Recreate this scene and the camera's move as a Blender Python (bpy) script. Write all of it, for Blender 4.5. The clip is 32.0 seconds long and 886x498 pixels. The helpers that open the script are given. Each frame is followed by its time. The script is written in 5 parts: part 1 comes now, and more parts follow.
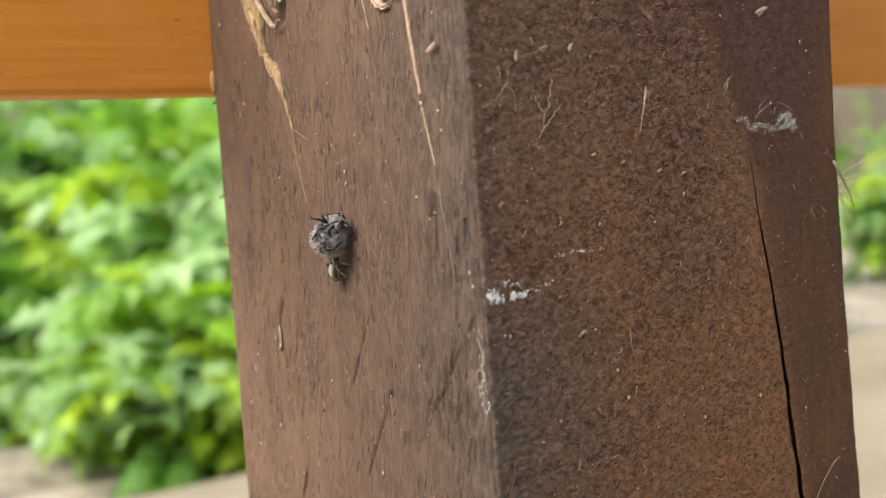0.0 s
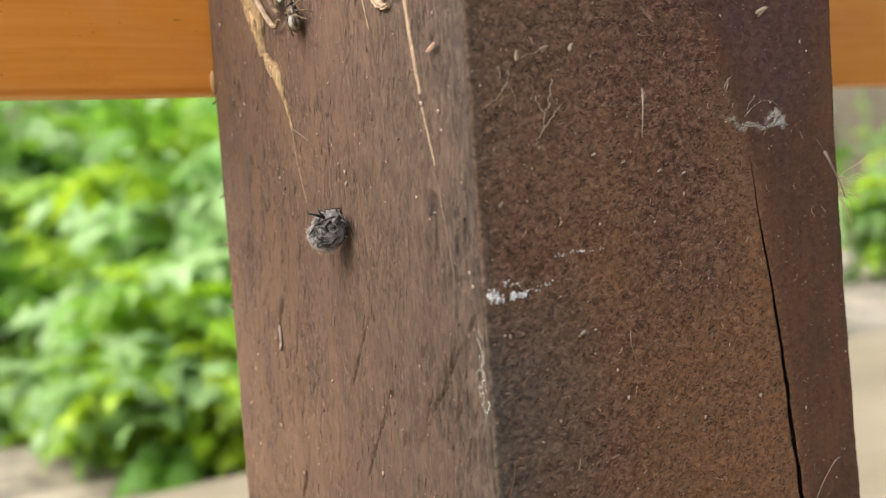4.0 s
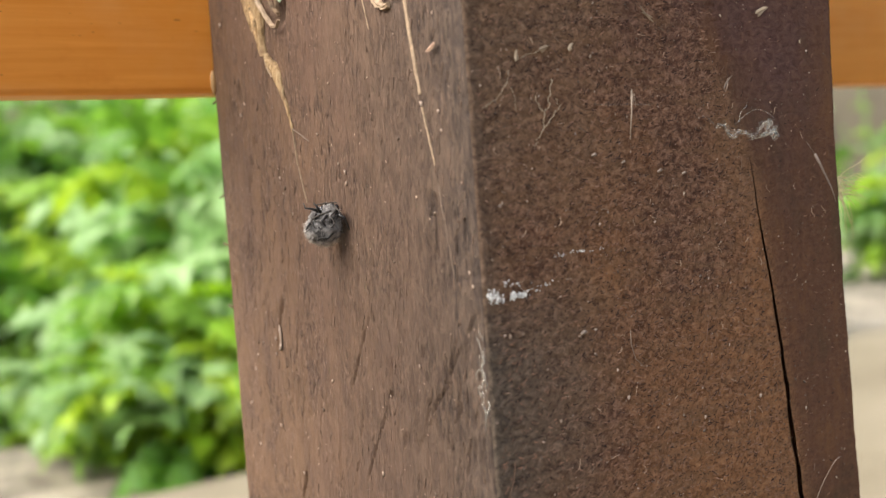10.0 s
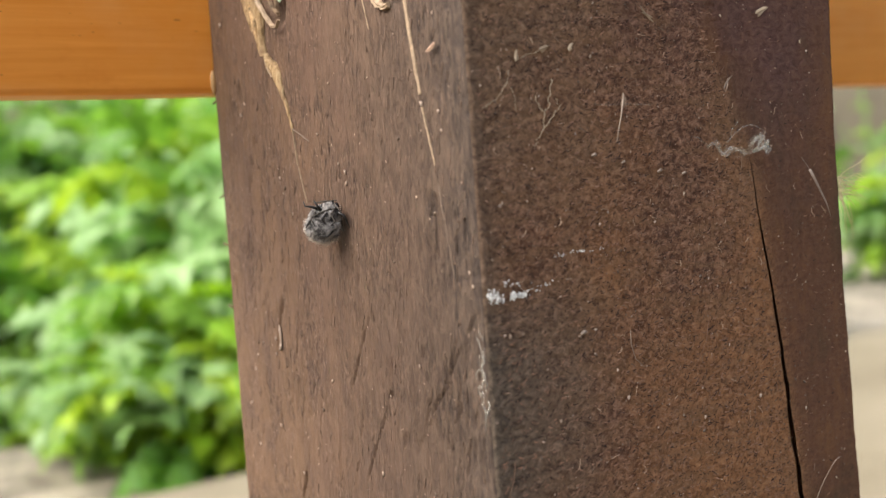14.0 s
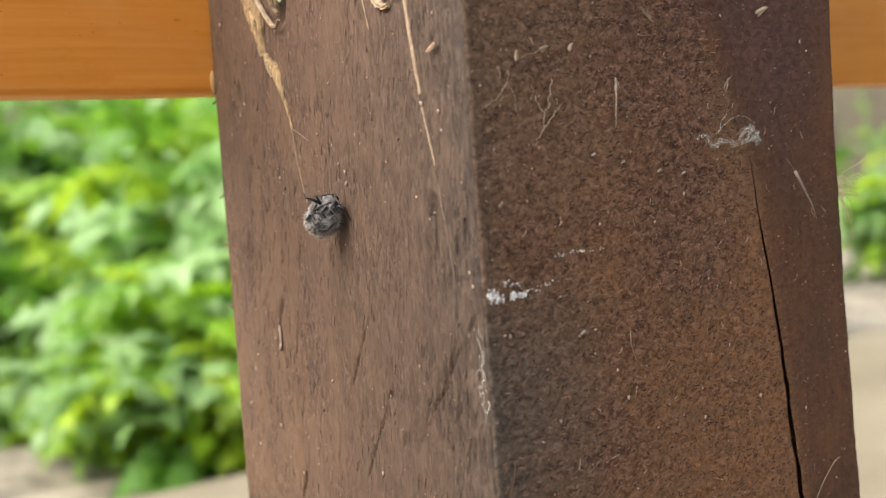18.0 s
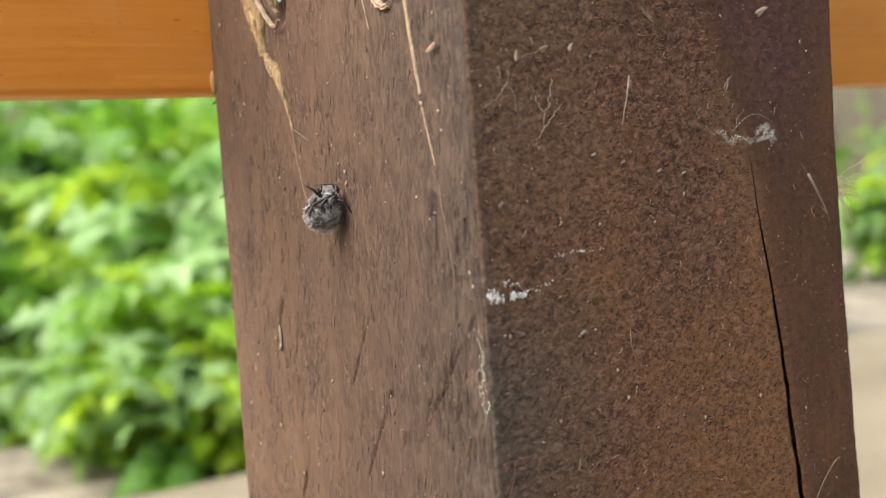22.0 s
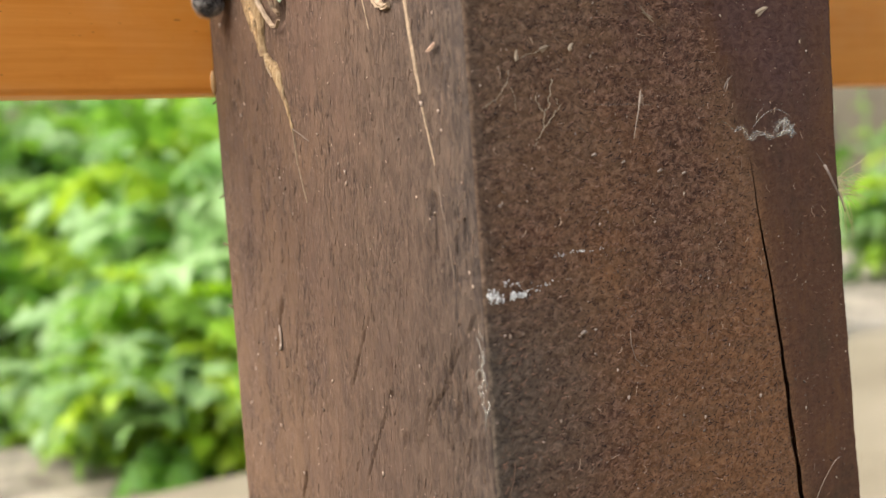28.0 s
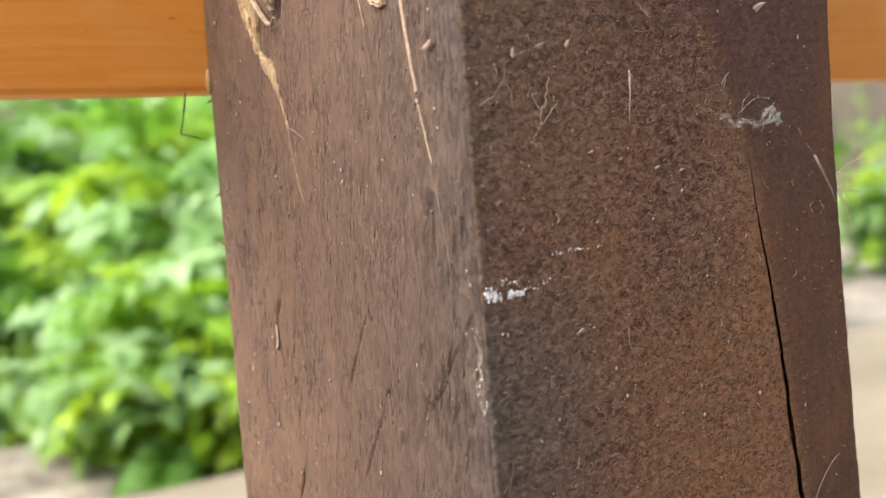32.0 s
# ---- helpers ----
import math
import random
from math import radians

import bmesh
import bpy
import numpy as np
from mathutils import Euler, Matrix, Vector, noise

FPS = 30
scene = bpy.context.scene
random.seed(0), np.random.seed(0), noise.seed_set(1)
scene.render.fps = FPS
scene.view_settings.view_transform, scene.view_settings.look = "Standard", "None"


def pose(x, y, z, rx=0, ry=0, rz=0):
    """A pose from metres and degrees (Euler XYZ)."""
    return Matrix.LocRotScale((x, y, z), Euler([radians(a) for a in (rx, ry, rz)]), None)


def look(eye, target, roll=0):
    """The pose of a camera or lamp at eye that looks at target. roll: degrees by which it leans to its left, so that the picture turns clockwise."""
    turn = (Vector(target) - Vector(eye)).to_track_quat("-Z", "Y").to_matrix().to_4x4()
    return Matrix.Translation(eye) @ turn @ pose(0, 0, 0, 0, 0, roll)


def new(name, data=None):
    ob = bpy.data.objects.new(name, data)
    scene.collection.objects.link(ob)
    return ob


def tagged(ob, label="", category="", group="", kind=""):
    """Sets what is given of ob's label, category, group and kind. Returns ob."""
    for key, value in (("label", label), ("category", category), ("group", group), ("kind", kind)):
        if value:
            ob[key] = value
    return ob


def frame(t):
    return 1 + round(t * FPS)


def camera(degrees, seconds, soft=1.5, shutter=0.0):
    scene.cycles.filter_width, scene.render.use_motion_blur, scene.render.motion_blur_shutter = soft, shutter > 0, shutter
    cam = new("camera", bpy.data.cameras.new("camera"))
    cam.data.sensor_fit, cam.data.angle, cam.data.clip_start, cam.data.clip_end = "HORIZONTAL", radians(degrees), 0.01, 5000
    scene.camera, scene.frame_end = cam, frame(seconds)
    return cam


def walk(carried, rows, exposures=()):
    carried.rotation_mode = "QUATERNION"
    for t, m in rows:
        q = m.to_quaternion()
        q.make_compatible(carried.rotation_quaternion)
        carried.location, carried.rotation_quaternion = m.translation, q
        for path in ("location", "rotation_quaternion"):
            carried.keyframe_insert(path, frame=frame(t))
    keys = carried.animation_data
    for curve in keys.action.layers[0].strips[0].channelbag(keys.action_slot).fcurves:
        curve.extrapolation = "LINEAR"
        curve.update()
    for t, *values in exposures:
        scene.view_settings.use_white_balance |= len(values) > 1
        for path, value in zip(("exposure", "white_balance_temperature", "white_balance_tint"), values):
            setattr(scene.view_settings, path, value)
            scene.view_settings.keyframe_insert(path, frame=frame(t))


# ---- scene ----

EYE = 0.32                      # height of the lens over the soil
MM = 0.001

# ---- camera: it stands still, and is nudged at the very end ----
cam = camera(40.94, 32.0, soft=1.25)
cam.data.dof.use_dof = True
cam.data.dof.focus_distance = 0.236
cam.data.dof.aperture_fstop = 15
STILL = look((0, 0, EYE), (0.0, 0.99880, EYE - 0.04893), -4.167)
DIPPED = look((0, 0, EYE), (0.0, 0.99880, EYE - 0.05130), -4.167)
NUDGED = look((0.00027, 0.00122, EYE + 0.00028), (0.00141, 0.99986, EYE - 0.05171), -4.459)
walk(cam, [(0.0, STILL), (31.8, STILL), (31.83, STILL), (31.9, DIPPED), (32.0, NUDGED)],
     exposures=[(0.0, 1.22, 6500, 9), (30.1, 1.22, 6500, 9), (30.5, 1.28, 6400, 10), (31.0, 1.43, 6250, 13), (32.0, 1.43, 6250, 13)])

# ---- sky and sun: bright, hazy day, light from high on one side ----
SUN_FROM = Vector((-0.62, -0.27, 0.74)).normalized()
world = bpy.data.worlds.new("world")
scene.world = world
world.use_nodes = True
sky = world.node_tree.nodes.new("ShaderNodeTexSky")
sky.sky_type, sky.sun_disc = "NISHITA", False
sky.sun_elevation = math.asin(SUN_FROM.z)
sky.sun_rotation = math.atan2(SUN_FROM.x, SUN_FROM.y)
sky.air_density, sky.dust_density = 1.0, 4.0
world.node_tree.nodes["Background"].inputs[1].default_value = 0.13
world.node_tree.links.new(sky.outputs[0], world.node_tree.nodes["Background"].inputs[0])
sun = new("sun", bpy.data.lights.new("sun", "SUN"))
sun.data.energy, sun.data.angle, sun.data.color = 4.5, radians(60), (1.0, 0.95, 0.88)
sun.matrix_world = look(SUN_FROM * 10, (0, 0, 0))


# ---- materials ----
class Mat:
    """A node material with a few short helpers."""

    def __init__(self, name, rough=0.7, spec=0.3):
        self.m = bpy.data.materials.new(name)
        self.m.use_nodes = True
        self.n, self.l = self.m.node_tree.nodes, self.m.node_tree.links
        self.b = self.n["Principled BSDF"]
        self.b.inputs["Roughness"].default_value = rough
        self.b.inputs["Specular IOR Level"].default_value = spec
        self.co = self.n.new("ShaderNodeTexCoord").outputs["Object"]

    def mapped(self, scale, turn=(0, 0, 0), shift=(0, 0, 0)):
        a = self.n.new("ShaderNodeMapping")
        a.inputs["Scale"].default_value = scale
        a.inputs["Rotation"].default_value = [radians(x) for x in turn]
        a.inputs["Location"].default_value = shift
        self.l.new(self.co, a.inputs["Vector"])
        return a.outputs[0]

    def noise(self, at, scale=1.0, detail=3.0, rough=0.55, distort=0.0):
        a = self.n.new("ShaderNodeTexNoise")
        self.l.new(at, a.inputs["Vector"])
        for k, v in (("Scale", scale), ("Detail", detail), ("Roughness", rough), ("Distortion", distort)):
            a.inputs[k].default_value = v
        return a.outputs["Fac"]

    def ramp(self, fac, *stops):
        a = self.n.new("ShaderNodeValToRGB")
        e = a.color_ramp.elements
        while len(e) < len(stops):
            e.new(0.5)
        for s, (p, c) in zip(e, stops):
            s.position = p
            s.color = (*c, 1) if isinstance(c, tuple) else (c, c, c, 1)
        self.l.new(fac, a.inputs[0])
        return a.outputs[0]

    def mix(self, fac, a, b, how="MIX"):
        x = self.n.new("ShaderNodeMix")
        x.data_type, x.blend_type = "RGBA", how
        for v, i in ((fac, 0), (a, 6), (b, 7)):
            if isinstance(v, (int, float)):
                x.inputs[i].default_value = v if i == 0 else (v, v, v, 1)
            elif isinstance(v, tuple):
                x.inputs[i].default_value = (*v, 1)
            else:
                self.l.new(v, x.inputs[i])
        return x.outputs[2]

    def math(self, op, a, b=0.5):
        x = self.n.new("ShaderNodeMath")
        x.operation = op
        for v, i in ((a, 0), (b, 1)):
            if isinstance(v, (int, float)):
                x.inputs[i].default_value = v
            else:
                self.l.new(v, x.inputs[i])
        return x.outputs[0]

    def axis(self, i):
        x = self.n.new("ShaderNodeSeparateXYZ")
        self.l.new(self.co, x.inputs[0])
        return x.outputs[i]

    def island(self):
        return self.n.new("ShaderNodeNewGeometry").outputs["Random Per Island"]

    def each(self):
        return self.n.new("ShaderNodeObjectInfo").outputs["Random"]

    def colour(self, c):
        if isinstance(c, tuple):
            self.b.inputs["Base Color"].default_value = (*c, 1)
        else:
            self.l.new(c, self.b.inputs["Base Color"])
        return self

    def bump(self, height, strength=0.4, distance=0.0003):
        a = self.n.new("ShaderNodeBump")
        a.inputs["Strength"].default_value, a.inputs["Distance"].default_value = strength, distance
        self.l.new(height, a.inputs["Height"])
        self.l.new(a.outputs[0], self.b.inputs["Normal"])
        return self


def planed_wood():
    """Brown stained face: smooth pinkish and tan patches, clusters of short dark pores, a greyed arris."""
    k = Mat("stained_wood_planed", 0.75, 0.25)
    grain = k.noise(k.mapped((420, 420, 190), (4, 0, 0)), 1.0, 5, 0.68, 1.2)
    fine = k.noise(k.mapped((3000, 3000, 700)), 1.0, 3, 0.65)
    large = k.noise(k.mapped((48, 48, 20)), 1.0, 4, 0.65)
    where = k.noise(k.mapped((105, 105, 48), (0, 0, 0), (8, 1, 5)), 1.0, 4, 0.65)
    across = k.axis(1)
    c = k.ramp(grain, (0.30, (0.073, 0.042, 0.026)), (0.50, (0.096, 0.056, 0.036)), (0.70, (0.114, 0.069, 0.046)))
    tan = k.math("ADD", large, k.math("MULTIPLY", k.math("SUBTRACT", across, 0.055), 4.0))
    c = k.mix(k.ramp(tan, (0.44, 0.0), (0.72, 0.7)), c, k.mix(k.ramp(grain, (0.35, 0.0), (0.65, 1.0)), (0.106, 0.058, 0.028), (0.143, 0.082, 0.045)))
    blot = k.noise(k.mapped((190, 190, 70), (6, 0, 0), (3, 8, 6)), 1.0, 3, 0.6, 0.6)
    c = k.mix(k.ramp(blot, (0.36, 0.5), (0.50, 0.0)), c, (0.071, 0.042, 0.031))
    c = k.mix(k.ramp(blot, (0.54, 0.0), (0.68, 0.35)), c, (0.130, 0.079, 0.055))
    c = k.mix(k.ramp(large, (0.30, 0.5), (0.46, 0.0)), c, (0.089, 0.049, 0.035))
    c = k.mix(k.ramp(fine, (0.52, 0.0), (0.72, 0.35)), c, (0.136, 0.087, 0.060))
    cluster = k.ramp(where, (0.45, 0.05), (0.60, 1.0))
    relief = k.math("MULTIPLY", grain, 0.7)
    for scale, turn, shift, lo, hi, depth in (((620, 620, 210), -6, (3, 1, 2), 0.26, 0.34, 0.75), ((1500, 1500, 230), 8, (9, 3, 7), 0.34, 0.42, 0.7),
                                              ((1300, 1300, 300), 20, (2, 6, 3), 0.32, 0.40, 0.7), ((2600, 2600, 560), -10, (7, 7, 3), 0.35, 0.44, 0.6)):
        pore = k.math("MULTIPLY", k.ramp(k.noise(k.mapped(scale, (turn, 0, 0), shift), 1.0, 2, 0.5, 1.0), (lo, depth), (hi, 0.0)), cluster)
        c = k.mix(pore, c, (0.041, 0.023, 0.018))
        relief = k.math("SUBTRACT", relief, k.math("MULTIPLY", pore, 0.6))
    glint = k.noise(k.mapped((1700, 1700, 800), (12, 0, 0), (5, 2, 8)), 1.0, 2, 0.5, 0.8)
    c = k.mix(k.math("MULTIPLY", k.ramp(glint, (0.55, 0.0), (0.66, 0.85)), cluster), c, (0.162, 0.104, 0.073))
    fleck = k.noise(k.mapped((1500, 1500, 520), (-8, 0, 0), (1, 9, 4)), 1.0, 2, 0.5)
    c = k.mix(k.math("MULTIPLY", k.ramp(fleck, (0.60, 0.0), (0.69, 0.75)), k.ramp(where, (0.36, 0.25), (0.55, 1.0))), c, (0.186, 0.122, 0.086))
    # broad uneven blend to darker brown towards the arris
    arris_dark = k.math("ADD", across, k.math("MULTIPLY", k.noise(k.mapped((50, 50, 26), (0, 0, 0), (2, 2, 2)), 1.0, 4, 0.7), 0.045))
    c = k.mix(k.ramp(arris_dark, (0.030, 0.85), (0.082, 0.0)), c, k.mix(k.ramp(grain, (0.38, 0.0), (0.62, 1.0)), (0.033, 0.021, 0.015), (0.081, 0.055, 0.039)))
    worn = k.math("ADD", across, k.math("MULTIPLY", k.noise(k.mapped((150, 150, 60)), 1.0, 3, 0.7), 0.012))
    c = k.mix(k.ramp(worn, (0.0060, 0.7), (0.0190, 0.0)), c, k.mix(k.ramp(grain, (0.38, 0.0), (0.62, 1.0)), (0.030, 0.022, 0.019), (0.078, 0.055, 0.041)))
    slits = k.noise(k.mapped((1000, 1000, 150), (-3, 0, 0), (5, 4, 1)), 1.0, 3, 0.65, 0.6)
    slit = k.math("MULTIPLY", k.ramp(slits, (0.38, 0.85), (0.45, 0.0)), k.ramp(worn, (0.012, 1.0), (0.030, 0.0)))
    slit = k.math("MULTIPLY", slit, k.ramp(where, (0.40, 0.15), (0.56, 1.0)))
    c = k.mix(slit, c, (0.015, 0.010, 0.008))
    k.colour(c)
    return k.bump(k.math("ADD", relief, k.math("MULTIPLY", fine, 0.3)), 0.8, 0.0008).m


def sawn_wood():
    """Rough sawn face: felted dark brown fibres, hollows shaded in colour, warmer and greyer stains."""
    k = Mat("stained_wood_sawn", 0.9, 0.1)
    felt = k.noise(k.mapped((480, 480, 680), (0, 18, 0)), 1.0, 5, 0.70, 0.8)
    clump = k.noise(k.mapped((330, 330, 300), (0, 0, 0), (7, 7, 7)), 1.0, 3, 0.6, 0.6)
    fine = k.noise(k.mapped((2400, 2400, 2000)), 1.0, 3, 0.7, 0.6)
    patch = k.noise(k.mapped((26, 26, 19), (0, 0, 0), (4, 2, 9)), 1.0, 4, 0.65)
    grey = k.noise(k.mapped((34, 34, 24), (0, 0, 0), (1, 5, 3)), 1.0, 4, 0.65)
    arcs = k.noise(k.mapped((55, 55, 420), (0, 52, 0)), 1.0, 2, 0.5)
    across, up = k.axis(0), k.axis(2)
    tone = k.ramp(felt, (0.36, 0.0), (0.64, 1.0))
    warm = k.math("ADD", patch, k.math("SUBTRACT", k.math("MULTIPLY", across, 4.5), k.math("ADD", k.math("MULTIPLY", up, 1.6), 0.25)))
    cold = k.math("ADD", grey, k.math("SUBTRACT", k.math("MULTIPLY", up, 1.6), k.math("SUBTRACT", k.math("MULTIPLY", across, 3.0), 0.10)))
    # strong felt contrast puts the shade of its hollows into the colour
    c = k.ramp(felt, (0.34, (0.050, 0.022, 0.014)), (0.5, (0.153, 0.078, 0.046)), (0.66, (0.288, 0.164, 0.106)))
    c = k.mix(k.ramp(clump, (0.38, 0.6), (0.50, 0.0)), c, (0.051, 0.024, 0.015))
    pit = k.noise(k.mapped((1150, 1150, 1500), (0, 12, 0), (2, 8, 5)), 1.0, 2, 0.5, 0.8)
    c = k.mix(k.ramp(warm, (0.36, 0.0), (0.60, 0.85)), c, k.mix(tone, (0.145, 0.066, 0.028), (0.303, 0.149, 0.067)))
    c = k.mix(k.ramp(cold, (0.44, 0.0), (0.68, 0.75)), c, k.mix(tone, (0.075, 0.046, 0.028), (0.247, 0.161, 0.101)))
    c = k.mix(k.ramp(arcs, (0.46, 0.0), (0.62, 0.5)), c, (0.167, 0.093, 0.049))
    c = k.mix(k.ramp(fine, (0.54, 0.0), (0.72, 0.4)), c, (0.204, 0.135, 0.091))
    fleck = k.noise(k.mapped((1100, 1100, 900), (0, 30, 0), (1, 9, 4)), 1.0, 2, 0.5, 0.8)
    c = k.mix(k.ramp(fleck, (0.66, 0.0), (0.73, 0.6)), c, (0.270, 0.177, 0.119))
    # pits and their pale crests are colour only, without relief
    c = k.mix(k.ramp(pit, (0.32, 0.65), (0.44, 0.0)), c, (0.047, 0.024, 0.016))
    c = k.mix(k.ramp(pit, (0.58, 0.0), (0.70, 0.6)), c, (0.248, 0.154, 0.102))
    side = k.math("ADD", k.math("ADD", across, k.math("MULTIPLY", up, 0.15)), k.math("MULTIPLY", k.math("MAXIMUM", up, 0.0), 0.3))
    smooth = k.math("MULTIPLY", k.ramp(side, (0.0715, 0.0), (0.0745, 1.0)), 0.75)
    c = k.mix(smooth, c, k.mix(k.noise(k.mapped((700, 700, 110)), 1.0, 3, 0.6), (0.051, 0.025, 0.017), (0.115, 0.059, 0.039)))
    mould = k.noise(k.mapped((70, 70, 30), (0, 0, 0), (3, 3, 8)), 1.0, 4, 0.7)
    c = k.mix(k.math("MULTIPLY", smooth, k.ramp(mould, (0.50, 0.0), (0.66, 0.8))), c, (0.072, 0.049, 0.028))
    c = k.mix(k.math("MULTIPLY", smooth, k.ramp(mould, (0.34, 0.75), (0.46, 0.0))), c, (0.165, 0.080, 0.035))
    rub = k.math("ADD", across, k.math("MULTIPLY", k.noise(k.mapped((120, 120, 60), (0, 0, 0), (6, 2, 4)), 1.0, 4, 0.7), 0.006))
    c = k.mix(k.ramp(rub, (0.0032, 0.75), (0.0058, 0.0)), c, k.mix(tone, (0.041, 0.029, 0.022), (0.117, 0.087, 0.066)))
    plum = k.math("ADD", k.noise(k.mapped((30, 30, 16), (0, 0, 0), (6, 6, 1)), 1.0, 4, 0.65), k.math("SUBTRACT", k.math("MULTIPLY", up, 5.0), k.math("SUBTRACT", 0.30, k.math("MULTIPLY", across, 2.6))))
    c = k.mix(k.ramp(plum, (0.44, 0.0), (0.66, 0.7)), c, k.mix(tone, (0.056, 0.027, 0.025), (0.135, 0.076, 0.066)))
    algae = k.math("SUBTRACT", k.math("ADD", across, k.math("MULTIPLY", k.noise(k.mapped((60, 60, 34), (0, 0, 0), (5, 1, 7)), 1.0, 4, 0.7), 0.020)), k.math("MULTIPLY", up, -0.06))
    low = k.ramp(k.math("MULTIPLY", up, -10.0), (0.16, 0.0), (0.30, 1.0))
    c = k.mix(k.math("MULTIPLY", k.ramp(algae, (0.012, 0.70), (0.034, 0.0)), low), c, k.mix(tone, (0.050, 0.042, 0.033), (0.150, 0.122, 0.092)))
    k.colour(c)
    return k.bump(k.math("ADD", felt, k.math("MULTIPLY", fine, 0.4)), 0.6, 0.0008).m


def plain(name, col, rough=0.7, vary=0.35, scale=900.0, spec=0.3, by_island=False):
    k = Mat(name, rough, spec)
    f = k.island() if by_island else k.noise(k.mapped((scale,) * 3), 1.0, 3, 0.6)
    lo, hi = tuple(x * (1 - vary) for x in col), tuple(min(1, x * (1 + vary)) for x in col)
    k.colour(k.ramp(f, (0.25, lo), (0.75, hi)))
    return k.m


def varnished_rail():
    k = Mat("varnished_pine", 0.38, 0.18)
    g = k.noise(k.mapped((18, 520, 520), (0, 0, 0.5)), 1.0, 4, 0.6, 0.3)
    big = k.noise(k.mapped((14, 120, 120)), 1.0, 3, 0.6)
    flecks = k.noise(k.mapped((300, 900, 900)), 1.0, 2, 0.5)
    c = k.ramp(g, (0.3, (0.713, 0.259, 0.035)), (0.7, (0.810, 0.335, 0.063)))
    c = k.mix(k.ramp(big, (0.4, 0.0), (0.7, 0.5)), c, (0.594, 0.194, 0.015))
    haze = k.noise(k.mapped((30, 30, 45), (0, 0, 0), (2, 7, 1)), 1.0, 5, 0.65)
    c = k.mix(k.ramp(haze, (0.48, 0.0), (0.72, 0.5)), c, (0.778, 0.356, 0.103))
    c = k.mix(k.ramp(haze, (0.26, 0.5), (0.42, 0.0)), c, (0.572, 0.173, 0.015))
    c = k.mix(k.ramp(flecks, (0.20, 0.6), (0.27, 0.0)), c, (0.173, 0.054, 0.013))
    k.colour(c)
    return k.bump(g, 0.15, 0.0003).m


def leaf_green(name, dark, light):
    k = Mat(name, 0.46, 0.4)
    f = k.math("ADD", k.math("MULTIPLY", k.each(), 0.65), k.math("MULTIPLY", k.noise(k.mapped((90, 90, 90)), 1.0, 2, 0.5), 0.4))
    c = k.ramp(f, (0.15, dark), (0.85, light))
    k.colour(c)
    t = k.n.new("ShaderNodeBsdfTranslucent")
    k.l.new(c, t.inputs[0])
    x = k.n.new("ShaderNodeMixShader")
    x.inputs[0].default_value = 0.5
    k.l.new(k.b.outputs[0], x.inputs[1])
    k.l.new(t.outputs[0], x.inputs[2])
    k.l.new(x.outputs[0], k.n["Material Output"].inputs[0])
    return k.m


def earth():
    k = Mat("sandy_soil", 0.95, 0.1)
    a = k.noise(k.mapped((9, 9, 9)), 1.0, 6, 0.65)
    b = k.noise(k.mapped((55, 55, 55)), 1.0, 4, 0.6)
    c = k.ramp(a, (0.34, (0.095, 0.080, 0.060)), (0.60, (0.330, 0.292, 0.228)))
    k.colour(k.mix(k.ramp(b, (0.32, 0.85), (0.45, 0.0)), c, (0.060, 0.050, 0.038)))
    return k.bump(b, 0.8, 0.01).m


def pale_stone():
    k = Mat("pale_concrete", 0.9, 0.2)
    a = k.noise(k.mapped((6, 6, 6)), 1.0, 5, 0.6)
    b = k.noise(k.mapped((160, 160, 160)), 1.0, 3, 0.6)
    c = k.ramp(a, (0.3, (0.125, 0.105, 0.067)), (0.7, (0.200, 0.172, 0.118)))
    k.colour(k.mix(k.ramp(b, (0.3, 0.4), (0.45, 0.0)), c, (0.30, 0.25, 0.18)))
    return k.bump(b, 0.4, 0.002).m


def silk_white(name, alpha):
    k = Mat(name, 0.5, 0.4)
    k.colour((0.60, 0.575, 0.50))
    k.b.inputs["Alpha"].default_value = alpha
    return k.m


def torn_grain():
    """Pale straw coloured wood, torn along its fibres, with brown streaks."""
    k = Mat("torn_straw_wood", 0.85, 0.2)
    run = k.noise(k.mapped((1500, 1500, 130), (10, 0, 0)), 1.0, 4, 0.65, 0.4)
    spot = k.noise(k.mapped((260, 260, 110), (0, 0, 0), (4, 4, 4)), 1.0, 4, 0.65)
    c = k.ramp(run, (0.30, (0.105, 0.060, 0.028)), (0.47, (0.265, 0.175, 0.088)), (0.68, (0.41, 0.30, 0.175)))
    k.colour(k.mix(k.ramp(spot, (0.34, 0.8), (0.50, 0.0)), c, (0.120, 0.072, 0.044)))
    return k.bump(run, 0.9, 0.0008).m


M_LEFT, M_RIGHT = planed_wood(), sawn_wood()
M_RAW = plain("torn_raw_wood", (0.31, 0.205, 0.105), 0.85, 0.75, 1100)
M_SHARD = torn_grain()
M_CORE = plain("old_torn_wood", (0.15, 0.10, 0.06), 0.9, 0.5, 500)
M_FUZZ = plain("wood_fuzz", (0.132, 0.073, 0.047), 0.9, 0.75, by_island=True)
M_LIFTED = plain("lifted_fibre_brown", (0.116, 0.076, 0.054), 0.85, 0.22, by_island=True)
M_DUST = plain("pale_dust", (0.225, 0.165, 0.125), 0.9, 0.5, by_island=True)
M_CURL = plain("pale_fibre", (0.26, 0.18, 0.125), 0.9, 0.5, by_island=True)
M_PALE_FIBRE = plain("pale_straw", (0.27, 0.205, 0.155), 0.8, 0.3)
M_LINT = plain("beige_lint", (0.36, 0.29, 0.20), 0.9, 0.3)
M_SLIVER = plain("pinkish_sliver", (0.33, 0.22, 0.16), 0.8, 0.3)
M_LIME = plain("lime_speck", (0.78, 0.76, 0.71), 0.9, 0.25, by_island=True)
